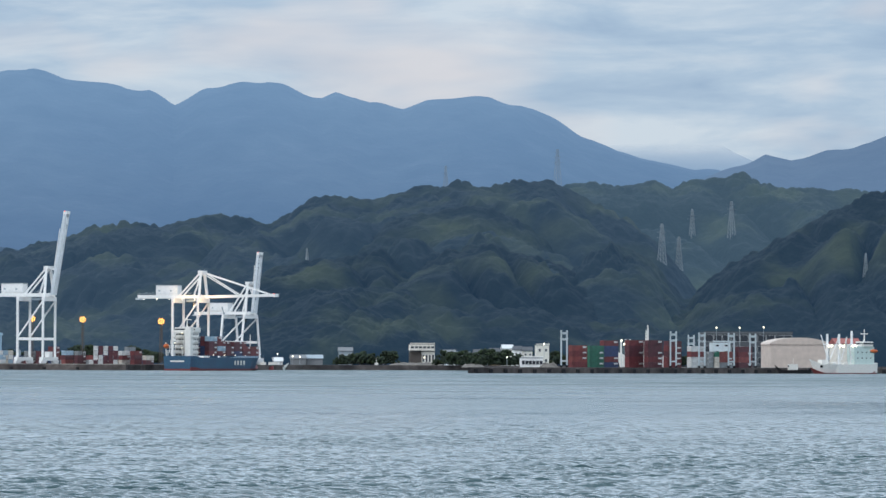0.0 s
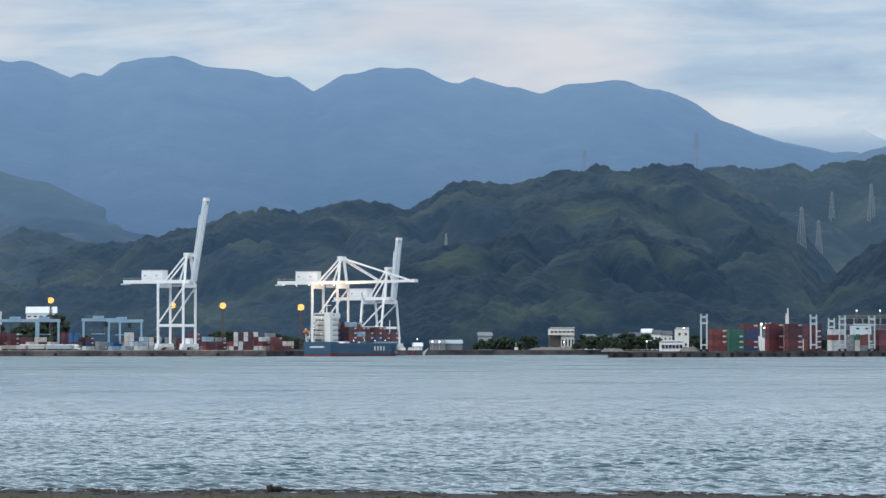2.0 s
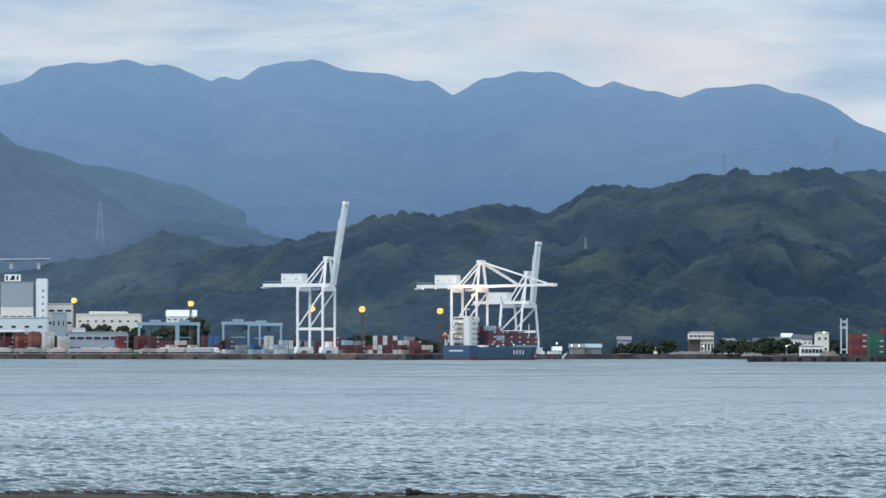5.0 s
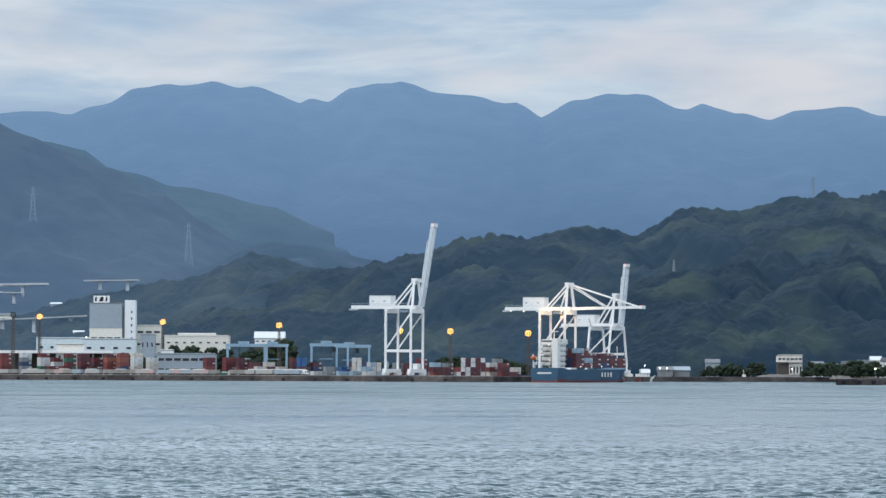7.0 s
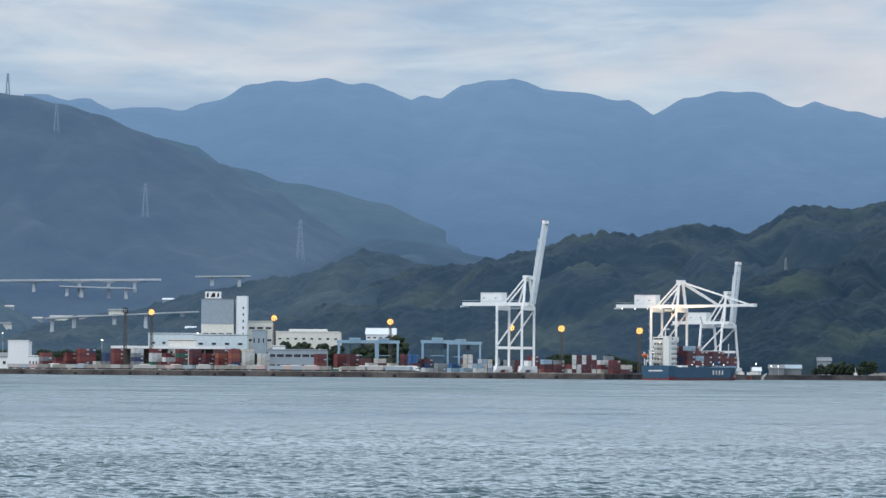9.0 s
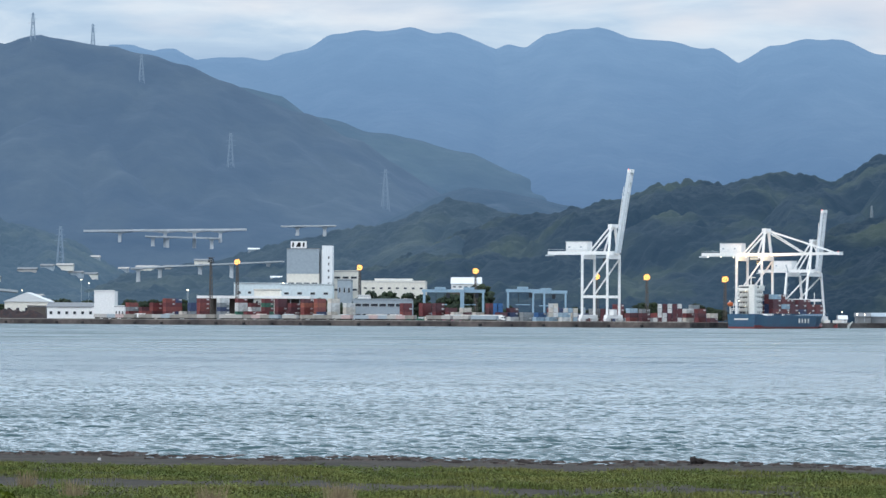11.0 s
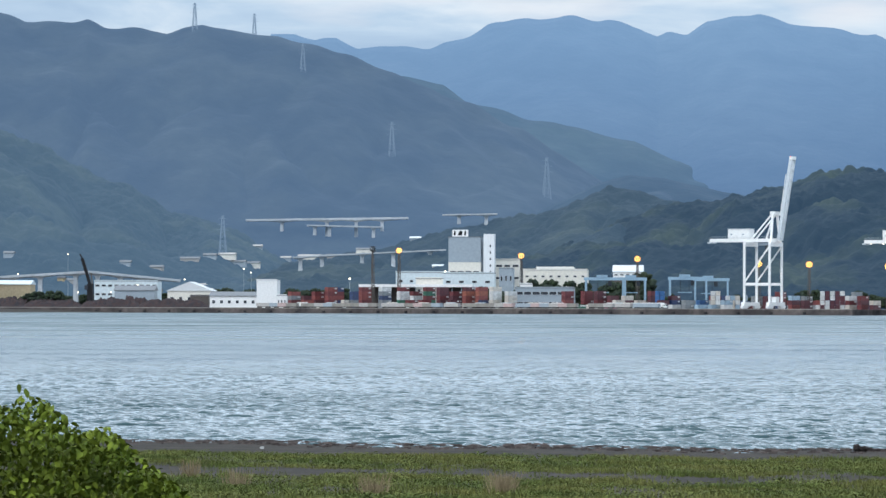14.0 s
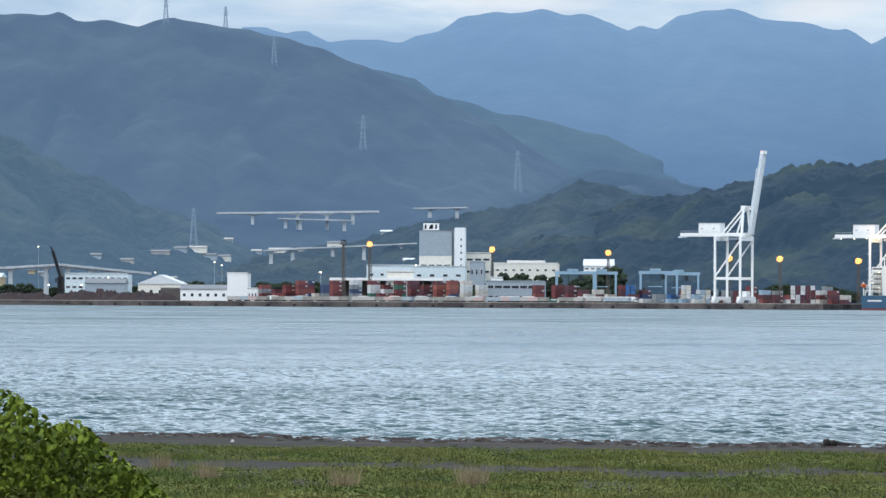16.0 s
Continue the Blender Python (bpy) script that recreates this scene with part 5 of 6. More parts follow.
def superstructure(parent, x0, x1, W, z, decks, mat, step=2.7, wing=3.0):
    house = part("deckhouse", box(B(), x0, x1, -W / 2, W / 2, z, z + decks * step), mat, parent, "white stepped deckhouse with rows of windows")
    for k in range(decks + 1):
        part("deck_edge", box(B(), x0 - 1.6, x1 + 0.4, -W / 2 - 0.9, W / 2 + 0.9, z + k * step - 0.12, z + k * step + 0.12), mat, house)
        if k < decks:
            for j in range(6):
                y = -W / 2 + (j + 0.5) * W / 6
                part("window", box(B(), x0 - 0.06, x0, y - 0.5, y + 0.5, z + k * step + 1.1, z + k * step + 1.9), M_DARK, house)
            for j in range(3):
                xx = x0 + (j + 0.5) * (x1 - x0) / 3
                part("window", box(B(), xx - 0.5, xx + 0.5, -W / 2 - 0.06, -W / 2, z + k * step + 1.1, z + k * step + 1.9), M_DARK, house)
            part("deck_lamp", rod(B(), (x0 - 1.3, -W / 2 + 2 + (k % 3) * 4, z + (k + 1) * step - 0.5), (x0 - 1.3, -W / 2 + 2 + (k % 3) * 4, z + (k + 1) * step - 0.2), 0.28, 6), M_LAMP, house)
    top = z + decks * step
    part("bridge", box(B(), x0 + 1, x1 + 0.5, -W / 2 - wing, W / 2 + wing, top, top + 2.6), mat, house)
    part("bridge_window", box(B(), x0 + 0.95, x1 + 0.55, -W / 2 - wing + 0.4, W / 2 + wing - 0.4, top + 1.2, top + 2.0), M_DARK, house)
    part("radar_mast", rod(B(), ((x0 + x1) / 2, 0, top + 2.6), ((x0 + x1) / 2, 0, top + 9), 0.4, 8, 0.2), mat, house)
    part("radar_arm", box(B(), (x0 + x1) / 2 - 0.2, (x0 + x1) / 2 + 0.2, -2.4, 2.4, top + 6.6, top + 7.0), mat, house)
    return house


def container_ship():
    L, W, deck = 116.0, 19.0, 7.0
    o = thing("container_ship", 77, 2304, 0, 67, "blue container feeder ship, half laden, moored at the quay", "ship")
    hull(L, W, -1, 1.0, M_BOOT, "boot_top", o, label="dull red boot topping")
    body = hull(L + 0.3, W + 0.3, 1.0, deck, M_HULL, "hull", o)
    for k in range(4):
        x = 2 + k * 4.6
        part("hull_mark", box(B(), x, x + 2.2, -W / 2 - 0.26, -W / 2 - 0.17, 3.0, 5.4), M_SHIPWHITE, body)
    part("transom_mark", box(B(), -L / 2 - 0.3, -L / 2 - 0.2, -4, 4, 4.6, 5.4), M_SHIPWHITE, body)
    superstructure(o, -L / 2 + 10, -L / 2 + 18, 10.0, deck, 5, M_SHIPWHITE, wing=1.0)
    funnel = part("funnel", box(B(), -L / 2 + 5, -L / 2 + 9.5, -5.5, -2.2, deck, deck + 16.5), M_SHIPWHITE, o, "plain white funnel casing")
    part("exhaust_pipe", rod(B(), (-L / 2 + 7, -3.8, deck + 16.5), (-L / 2 + 7, -3.8, deck + 18.2), 0.5, 8), M_RUBBER, funnel)
    # open stern decks on stanchions, stepping in upwards
    for k in range(5):
        half = 7.2 - 0.7 * k
        tier = part("stern_deck", box(B(), -L / 2 + 3.5 + 0.5 * k, -L / 2 + 10, -1.8, half, deck + 2.7 * (k + 1) - 0.25, deck + 2.7 * (k + 1)), M_SHIPWHITE, o)
        part("stern_rail", box(B(), -L / 2 + 3.5 + 0.5 * k, -L / 2 + 3.7 + 0.5 * k, -1.8, half, deck + 2.7 * (k + 1) + 0.7, deck + 2.7 * (k + 1) + 1.0), M_SHIPWHITE, tier)
        for y in (-1.4, half * 0.45, half - 0.3):
            part("stanchion", box(B(), -L / 2 + 3.8 + 0.5 * k, -L / 2 + 4.1 + 0.5 * k, y - 0.15, y + 0.15, deck + 2.7 * k, deck + 2.7 * (k + 1) + 0.9), M_SHIPWHITE, tier)
    boat = B()
    bmesh.ops.create_uvsphere(boat, u_segments=12, v_segments=8, radius=1)
    bmesh.ops.scale(boat, vec=(3.4, 1.3, 1.3), verts=boat.verts)
    bmesh.ops.translate(boat, vec=(-L / 2 + 5, 8.2, deck + 6), verts=boat.verts)
    part("lifeboat", boat, M_ORANGE, o, "orange enclosed lifeboat")
    part("boat_davit", beam(B(), (-L / 2 + 5, 8.2, deck), (-L / 2 + 5, 8.6, deck + 8), 0.5), M_SHIPWHITE, o)
    for k in range(22):
        x = -L / 2 + 22 + k * 4
        part("rail_post", box(B(), x, x + 0.25, -W / 2 + 0.1, -W / 2 + 0.35, deck, deck + 1.5), M_HULL, o)
    for k in range(4):
        x = -L / 2 + 30 + k * 16
        part("deck_lamp", rod(B(), (x, -W / 2 + 0.4, deck + 1.3), (x, -W / 2 + 0.4, deck + 1.7), 0.3, 6), M_LAMP, o)
    part("foremast", rod(B(), (L / 2 - 6, 0, deck + 2), (L / 2 - 6, 0, deck + 13), 0.4, 8, 0.2), M_SHIPWHITE, o)
    m = o.matrix_world.copy()
    rnd = random.Random(4)
    for bay in range(6):
        for row in range(7):
            h = (4, 4, 3, 3, 3, 2)[bay] if row != 0 else (4, 3, 2, 3, 2, 2)[bay]
            if row in (2, 3, 4) and bay > 0:
                continue
            for level in range(h):
                p = m @ Vector((-L / 2 + 29 + bay * 12.8, -W / 2 + 1.5 + row * 2.6, deck + 1.0 + level * 2.61))
                container(rnd.choice(["maroon", "dark red", "maroon", "navy blue", "grey", "pale blue", "dark red"]), *p, 67, "containers aboard the ship")


container_ship()


def reefer_ship():
    L, W, deck = 35.0, 8.0, 4.6
    o = thing("cargo_ship", wide(183.6, 2000), 2000, 0, 200, "white refrigerated cargo ship with lit derrick masts", "ship")
    hull(L - 1, W - 0.2, -1, 0.5, M_BOOT, "boot_top", o, label="dull red boot topping")
    hull(L, W, 0.5, deck, M_SHIPWHITE, "hull", o, bow=0.34)
    part("anchor", box(B(), L * 0.36, L * 0.39, W * 0.27, W * 0.36, 3.0, 4.1), M_RUBBER, o)
    part("forecastle", box(B(), L * 0.26, L * 0.36, -W * 0.26, W * 0.26, deck, deck + 2.2), M_SHIPWHITE, o)
    house = part("deckhouse", box(B(), -L / 2 + 2, -L / 2 + 13, -3.4, 3.4, deck, deck + 8.6), M_PALEGREEN, o, "pale green slab-sided deckhouse")
    for z in (2.6, 5.4):
        for k in range(4):
            part("window", box(B(), -L / 2 + 3.6 + k * 2.4, -L / 2 + 4.1 + k * 2.4, 3.4, 3.46, deck + z, deck + z + 0.7), M_DARK, house)
    part("bridge", box(B(), -L / 2 + 3, -L / 2 + 8, -4, 4, deck + 8.6, deck + 11), M_SHIPWHITE, house)
    part("bridge_window", box(B(), -L / 2 + 2.95, -L / 2 + 8.05, -3.7, 4.05, deck + 9.6, deck + 10.3), M_DARK, house)
    part("radar_mast", rod(B(), (-L / 2 + 5.5, 0, deck + 11), (-L / 2 + 5.5, 0, deck + 17), 0.35, 8, 0.18), M_SHIPWHITE, house)
    part("radar_arm", box(B(), -L / 2 + 3.5, -L / 2 + 7.5, -0.2, 0.2, deck + 14.4, deck + 14.9), M_SHIPWHITE, house)
    boat = B()
    bmesh.ops.create_uvsphere(boat, u_segments=12, v_segments=8, radius=1)
    bmesh.ops.scale(boat, vec=(2.2, 0.9, 0.9), verts=boat.verts)
    bmesh.ops.translate(boat, vec=(-L / 2 + 2.2, 3.6, deck + 6.4), verts=boat.verts)
    part("lifeboat", boat, M_ORANGE, o, "orange enclosed lifeboat")
    for k, x in enumerate((8.5, 2.0, -5.0)):
        mast = part("derrick_mast", rod(B(), (x, 0, deck), (x, 0, deck + (14.5, 14.5, 16)[k]), 0.75, 10, 0.5), M_WHITE, o)
        part("mast_table", box(B(), x - 0.8, x + 0.8, -2.4, 2.4, deck + 9.2, deck + 9.7), M_WHITE, mast)
        for sx in (-1, 1):
            part("derrick_boom", rod(B(), (x + sx * 0.5, 1.4, deck + 2.2), (x + sx * (5.2 if k != 1 else 2.6), 3.0, deck + 14.0 - k), 0.3, 8, 0.2), M_WHITE, mast)
            part("mast_lamp", rod(B(), (x + sx * 0.9, 2.6, deck + 8.4), (x + sx * 0.9, 2.7, deck + 9.1), 0.5, 8), M_LAMP, mast)
        part("hatch", box(B(), x - 3.6, x - 1.2, -2.6, 2.6, deck, deck + 1.2), M_SHIPWHITE, o)
    for k in range(14):
        x = -L / 2 + 13.5 + k * 1.1
        part("rail_post", box(B(), x, x + 0.12, W / 2 - 0.35, W / 2 - 0.23, deck, deck + 1.2), M_SHIPWHITE, o)


M_PALEGREEN = material("pale_green_paint", (0.52, 0.62, 0.58), 0.6, vary=0.12, scale=0.2)
reefer_ship()


def workboat(x, y, turn, L, mat, label):
    o = thing("workboat", x, y, 0, turn, label, "boat", "small boats")
    hull(L, L * 0.26, -0.5, 1.8, mat, "hull", o, bow=0.4)
    part("wheelhouse", box(B(), -L * 0.12, L * 0.14, -L * 0.08, L * 0.08, 1.8, 4.6), M_SHIPWHITE, o)
    part("window", box(B(), L * 0.14, L * 0.145, -L * 0.07, L * 0.07, 3.2, 4.0), M_DARK, o)
    part("mast", rod(B(), (0, 0, 4.6), (0, 0, 7.5), 0.12, 6), M_SHIPWHITE, o)


workboat(wide(46.7, 2490), 2490, 10, 18, M_SHIPWHITE, "small white harbour workboat near the quay")
workboat(wide(71.4, 2560), 2560, 0, 8, M_SHIPWHITE, "small white motor boat by the shore")
workboat(wide(171.6, 2010), 2010, 185, 17, M_RUBBER, "dark tug lying beside the pier")
workboat(wide(44.5, 2470), 2470, 170, 12, M_BOOT, "small dull red harbour boat")


def far_ship():
    """The upper works of a white ship lying behind the pier."""
    d = 2330
    o = thing("white_ship", wide(135.6, d), d, 0, 180, "white ship behind the container stacks, masts lit", "ship")
    hull(30, 10, -1, 9, M_SHIPWHITE, "hull", o)
    superstructure(o, -6, 4, 8, 9, 2, M_SHIPWHITE)
    for x in (8, 10.5, 13):
        part("vent_post", rod(B(), (x, 0, 9), (x, 0, 18), 0.5, 8), M_SHIPWHITE, o)
    part("mast", rod(B(), (-2, 0, 16), (-2, 0, 26), 0.5, 8, 0.3), M_SHIPWHITE, o)


far_ship()


def harbour_crane():
    d = 2800
    o = thing("mobile_crane", wide(-170, d), d, LAND, 0, "dark mobile harbour crane with a raised jib", "crane")
    part("undercarriage", box(B(), -4, 4, -4, 4, 0.6, 2.2), M_RUBBER, o)
    part("tower", box(B(), -1.9, 1.9, -2.2, 2.2, 2.2, 16), M_RUBBER, o)
    part("cab", box(B(), -3.4, -1, -3, -1, 12, 15), M_DARK, o)
    part("jib", beam(B(), (0, 0, 15), (-5.5, 0, 33), 1.5, 2.0), M_RUBBER, o)
    part("jib_tip", beam(B(), (-5.5, 0, 33), (-7.0, 0, 36), 0.9), M_RUBBER, o)
    part("back_mast", beam(B(), (1.5, 0, 15), (0.6, 0, 23), 0.8), M_RUST, o)


harbour_crane()


# ---- heaps and trees ----
def heap(b0, b1, e, d, mat, label, seed, base=LAND):
    rnd = random.Random(seed)
    w, h = wide(b1 - b0, d), rise(e, d) - base
    bm = B()
    bmesh.ops.create_grid(bm, x_segments=60, y_segments=12, size=0.5)
    for v in bm.verts:
        r = max(abs(v.co.x), abs(v.co.y)) * 2
        k = max(0, 1 - (abs(v.co.x) * 2) ** 6) * max(0, 1 - (abs(v.co.y) * 2) ** 1.7)
        n = 0.7 + 0.35 * noise.noise((v.co.x * 5 + seed, v.co.y * 4, seed)) + 0.35 * noise.noise((v.co.x * 21 + seed, v.co.y * 9, seed))
        v.co = (v.co.x * w, v.co.y * 14, h * k * n + 0.25 * noise.noise((v.co.x * 40, v.co.y * 30, seed)) - 0.1)
    ob = part("scrap_mound" if mat is M_SCRAP else "gravel_mound", bm, mat)
    ob.data.shade_smooth()
    ob.matrix_world = pose(wide((b0 + b1) / 2, d), d + 8, base)
    tagged(ob, label, "mound", "mounds on the quay")


M_SCRAP = material("rusty_scrap", (0.062, 0.040, 0.038), 0.9, vary=0.5, scale=0.5, second=(0.04, 0.036, 0.04), bump=0.3, bump_scale=1.5)
M_GRAVEL = material("gravel", (0.20, 0.18, 0.16), 0.95, vary=0.35, scale=0.5, second=(0.14, 0.13, 0.12), bump=0.15, bump_scale=2)
for b0, b1, e, d, mat, lab in ((-199, -186, 1.9, 2772, M_SCRAP, "ragged bank of rusty scrap"), (-187, -172, 1.7, 2762, M_SCRAP, "ragged bank of rusty scrap"),
                               (-173, -158, 2.0, 2735, M_SCRAP, "ragged bank of rusty scrap and timber"), (-159, -141.5, 1.8, 2705, M_SCRAP, "ragged bank of reddish scrap"),
                               (-193.8, -183.9, 2.3, 2790, M_SCRAP, "heap of dark rusty scrap metal"), (-184.8, -178.6, 1.8, 2780, M_SCRAP, "low heap of rusty scrap metal"),
                               (-180, -173.2, 1.9, 2790, M_SCRAP, "low heap of rusty scrap metal"), (-168.4, -155.4, 2.6, 2770, M_SCRAP, "long heap of rusty scrap and timber"),
                               (-158.1, -146.5, 2.1, 2750, M_SCRAP, "low heap of reddish scrap"), (74.6, 88.1, 0.1, 2575, M_GRAVEL, "grey gravel heap on the shore"),
                               (92.1, 97.6, -0.2, 1915, M_GRAVEL, "brown gravel heap on the pier's end"), (111.1, 115.2, 0.4, 1950, M_GRAVEL, "sandy heap beside the pier office")):
    heap(b0, b1, e, d, mat, lab, int(b0 * 7) % 97, LAND if d > 2200 else LAND - 0.3)

M_TREE = material("dark_tree_leaves", (0.026, 0.037, 0.028), 0.9, vary=0.3, scale=0.3, second=(0.035, 0.05, 0.025), spread=0.3)
M_BARK = material("bark", (0.06, 0.05, 0.042), 0.9, vary=0.3, scale=2)


def tree_master(seed, h, w):
    rnd = random.Random(seed)
    o = thing("tree", 0, -500 - seed * 30, LAND, 0, "dark rounded evergreen tree by the harbour buildings", "tree", "harbour trees")
    bm = rod(B(), (0, 0, 0), (0.2, 0, h * 0.45), 0.35, 7, 0.22)
    for k in range(4):
        a = rnd.uniform(0, 6.28)
        rod(bm, (0.15, 0, h * (0.25 + 0.06 * k)), (math.cos(a) * w * 0.3, math.sin(a) * w * 0.3, h * (0.5 + 0.08 * k)), 0.15, 5, 0.07)
    part("trunk", bm, M_BARK, o)
    bm = B()
    for k in range(70):
        a, u = rnd.uniform(0, 6.28), rnd.random() ** 0.6
        z = rnd.uniform(0.22, 1.0)
        r = w / 2 * u * (1 - ((z - 0.5) / 0.56) ** 2 * 0.75)
        got = bmesh.ops.create_icosphere(bm, subdivisions=1, radius=rnd.uniform(0.5, 1.05) * w / 8)
        for v in got["verts"]:
            v.co = v.co * rnd.uniform(0.75, 1.25) + Vector((math.cos(a) * r, math.sin(a) * r, z * h - 0.4))
    part("crown", bm, M_TREE, o)
    return o


TREES = [tree_master(1, 8.0, 8.5), tree_master(2, 6.0, 8.0), tree_master(3, 10.0, 9.0)]
ROWS_OF_TREES = ((-184.8, -174.5, 2830, 11, 2), (-192.9, -188.3, 2820, 4, 1), (-123.6, -96.7, 2860, 26, 1), (-85.9, -77.9, 2650, 7, 1), (-68.4, -64.4, 2600, 5, 2), (-51, -29.5, 2660, 22, 2),
                 (-17.4, 20.1, 2640, 26, 2), (49.1, 80, 2720, 26, 1), (61.1, 75.9, 2630, 11, 1), (85.4, 111.1, 2560, 20, 0), (91.1, 106.4, 2420, 14, 1), (-151.3, -109.1, 2900, 34, 1),
                 (111.1, 151.9, 2600, 26, 0), (-196.5, -151.3, 2960, 30, 2), (-66.5, -50.5, 2672, 14, 2, 1.55), (-78.5, -69.5, 2650, 9, 2, 1.35), (-47.5, -35.5, 2722, 13, 2, 2.0),
                 (-187, -176, 2800, 8, 2, 1.25), (-150, -128, 2960, 20, 2, 1.3), (-122, -106, 2800, 16, 2, 1.3))
rnd = random.Random(31)
for b0, b1, d, n, kind, *grown in ROWS_OF_TREES:
    for k in range(n):
        b, dd = b0 + (b1 - b0) * (k + rnd.uniform(0.2, 0.8)) / n, d + rnd.uniform(-12, 12)
        t = copy_thing(TREES[(kind + rnd.choice((0, 0, 1))) % 3], pose(wide(b, dd), dd, LAND - 0.1, 0, 0, rnd.uniform(0, 360)))
        s = rnd.uniform(0.7, 1.2) * (grown[0] if grown else 1.0)
        t.scale = (s, s, s * rnd.uniform(0.85, 1.1))
for o in TREES:
    for c in o.children:
        bpy.data.objects.remove(c)
    bpy.data.objects.remove(o)

# small pale roofs and greenhouses of the town on the lower slopes
rnd = random.Random(12)
SPOTS = ((-146, 10.7, 18), (-137.8, 11.8, 22), (-131, 9.7, 14), (-135.1, 9.9, 20), (-161.6, 10.3, 10), (-111.4, 15.1, 12), (-103.9, 15, 16),
         (-116.1, 11.3, 30), (-122.9, 13.5, 9), (-129.7, 13.7, 8), (-86.4, 9, 10), (-154.1, 8.8, 12), (-141.2, 11.5, 12), (-91.8, 16, 10))
for b, e, w in SPOTS:
    x, d, z = min((stand(r, b, e) for r in (R_FOOT, R_LOW)), key=lambda q: abs((q[2] - 5) / q[1] * 1000 - e))
    d -= 3
    building("town_house", b - w / 8, b + w / 8, (z - 5) / d * 1000 + 0.3, d, 9, rnd.choice((M_GREY, M_DULL, M_CREAM)), "pale low house with a shallow roof in the town", 0, 0, roof="ridge", roof_mat=rnd.choice((M_ROOFPALE, M_ROOF, M_DULL)), lift=1.6, base=z - 3.5, category="house")

for k in range(20):
    ridge = rnd.choice((R_FOOT, R_FOOT, R_LOW))
    b = rnd.uniform(-192, -118) if ridge is R_FOOT else rnd.uniform(-150, -60)
    x, d, z = ridge.at(b, rnd.uniform(-0.98, -0.78))
    d -= 3
    w = rnd.uniform(5, 11) / d * 1000
    building("town_house", b - w / 2, b + w / 2, (z - 5) / d * 1000 + rnd.uniform(0.2, 0.45), d, 8, rnd.choice((M_GREY, M_DULL, M_TAN)), "small pale house in the town below the mountain", 0, 0, roof="ridge", roof_mat=rnd.choice((M_DULL, M_TILE, M_ROOF)), lift=1.6, base=z - 3.5, category="house")
for b, e, w in ((-25.9, 12.9, 14.0), (66.5, 17.4, 4.0)):
    x, d, z = stand(R_GREEN if b < 70 else R_FRONT2, b, e)
    w = w / d * 1000
    building("hillside_shed", b - w / 2, b + w / 2, (z - 5) / d * 1000 + (1.0 if w > 3 else 0.55), d - (16 if w > 3 else 8), 8, M_WHITE if w > 3 else M_DULL, "long white shed standing out on the dark hillside", 0, 0, roof="ridge", roof_mat=M_ROOFPALE if w > 3 else M_DULL, lift=1.0, base=z - 3.5)


# ---- the near beach ----
M_GRASS = material("grass", (0.080, 0.105, 0.024), 0.8, vary=0.3, scale=0.25, second=(0.145, 0.145, 0.040), spread=0.45)
M_DRY = material("dry_grass", (0.26, 0.20, 0.12), 0.9, vary=0.3, scale=2, spread=0.3)
M_WEED = material("weed_leaves", (0.085, 0.110, 0.026), 0.85, vary=0.25, scale=0.25, second=(0.13, 0.14, 0.040), spread=0.25)
M_LEAF = material("shrub_leaf", (0.150, 0.190, 0.020), 0.75, vary=0.25, scale=3, second=(0.085, 0.122, 0.013), spread=0.45)
M_STEM = material("green_stem", (0.09, 0.11, 0.04), 0.8, vary=0.2, scale=6)
M_DRIFT = material("dark_driftwood", (0.028, 0.022, 0.02), 0.9, vary=0.3, scale=3)
M_WRACK = material("brown_wrack", (0.075, 0.06, 0.055), 0.95, vary=0.5, scale=2, spread=0.5)


def cover(x, y):
    """How densely plants grow: a belt, a bare dark strip, a meadow."""
    s = shore(x) - y
    wob = 3.0 * noise.noise((x * 0.12, y * 0.05, 7)) + 1.2 * noise.noise((x * 0.5, y * 0.3, 2))
    belt = 1.0 if 20 + wob < s < 43 + wob * 0.5 else 0.0
    gap = (42 + 0.12 * x < s + wob * 0.4 < 49.5 - 0.1 * x) and x < 4
    meadow = 1.0 if s > 42 + wob * 0.6 else 0.0
    return 0.06 if gap else max(belt, meadow)


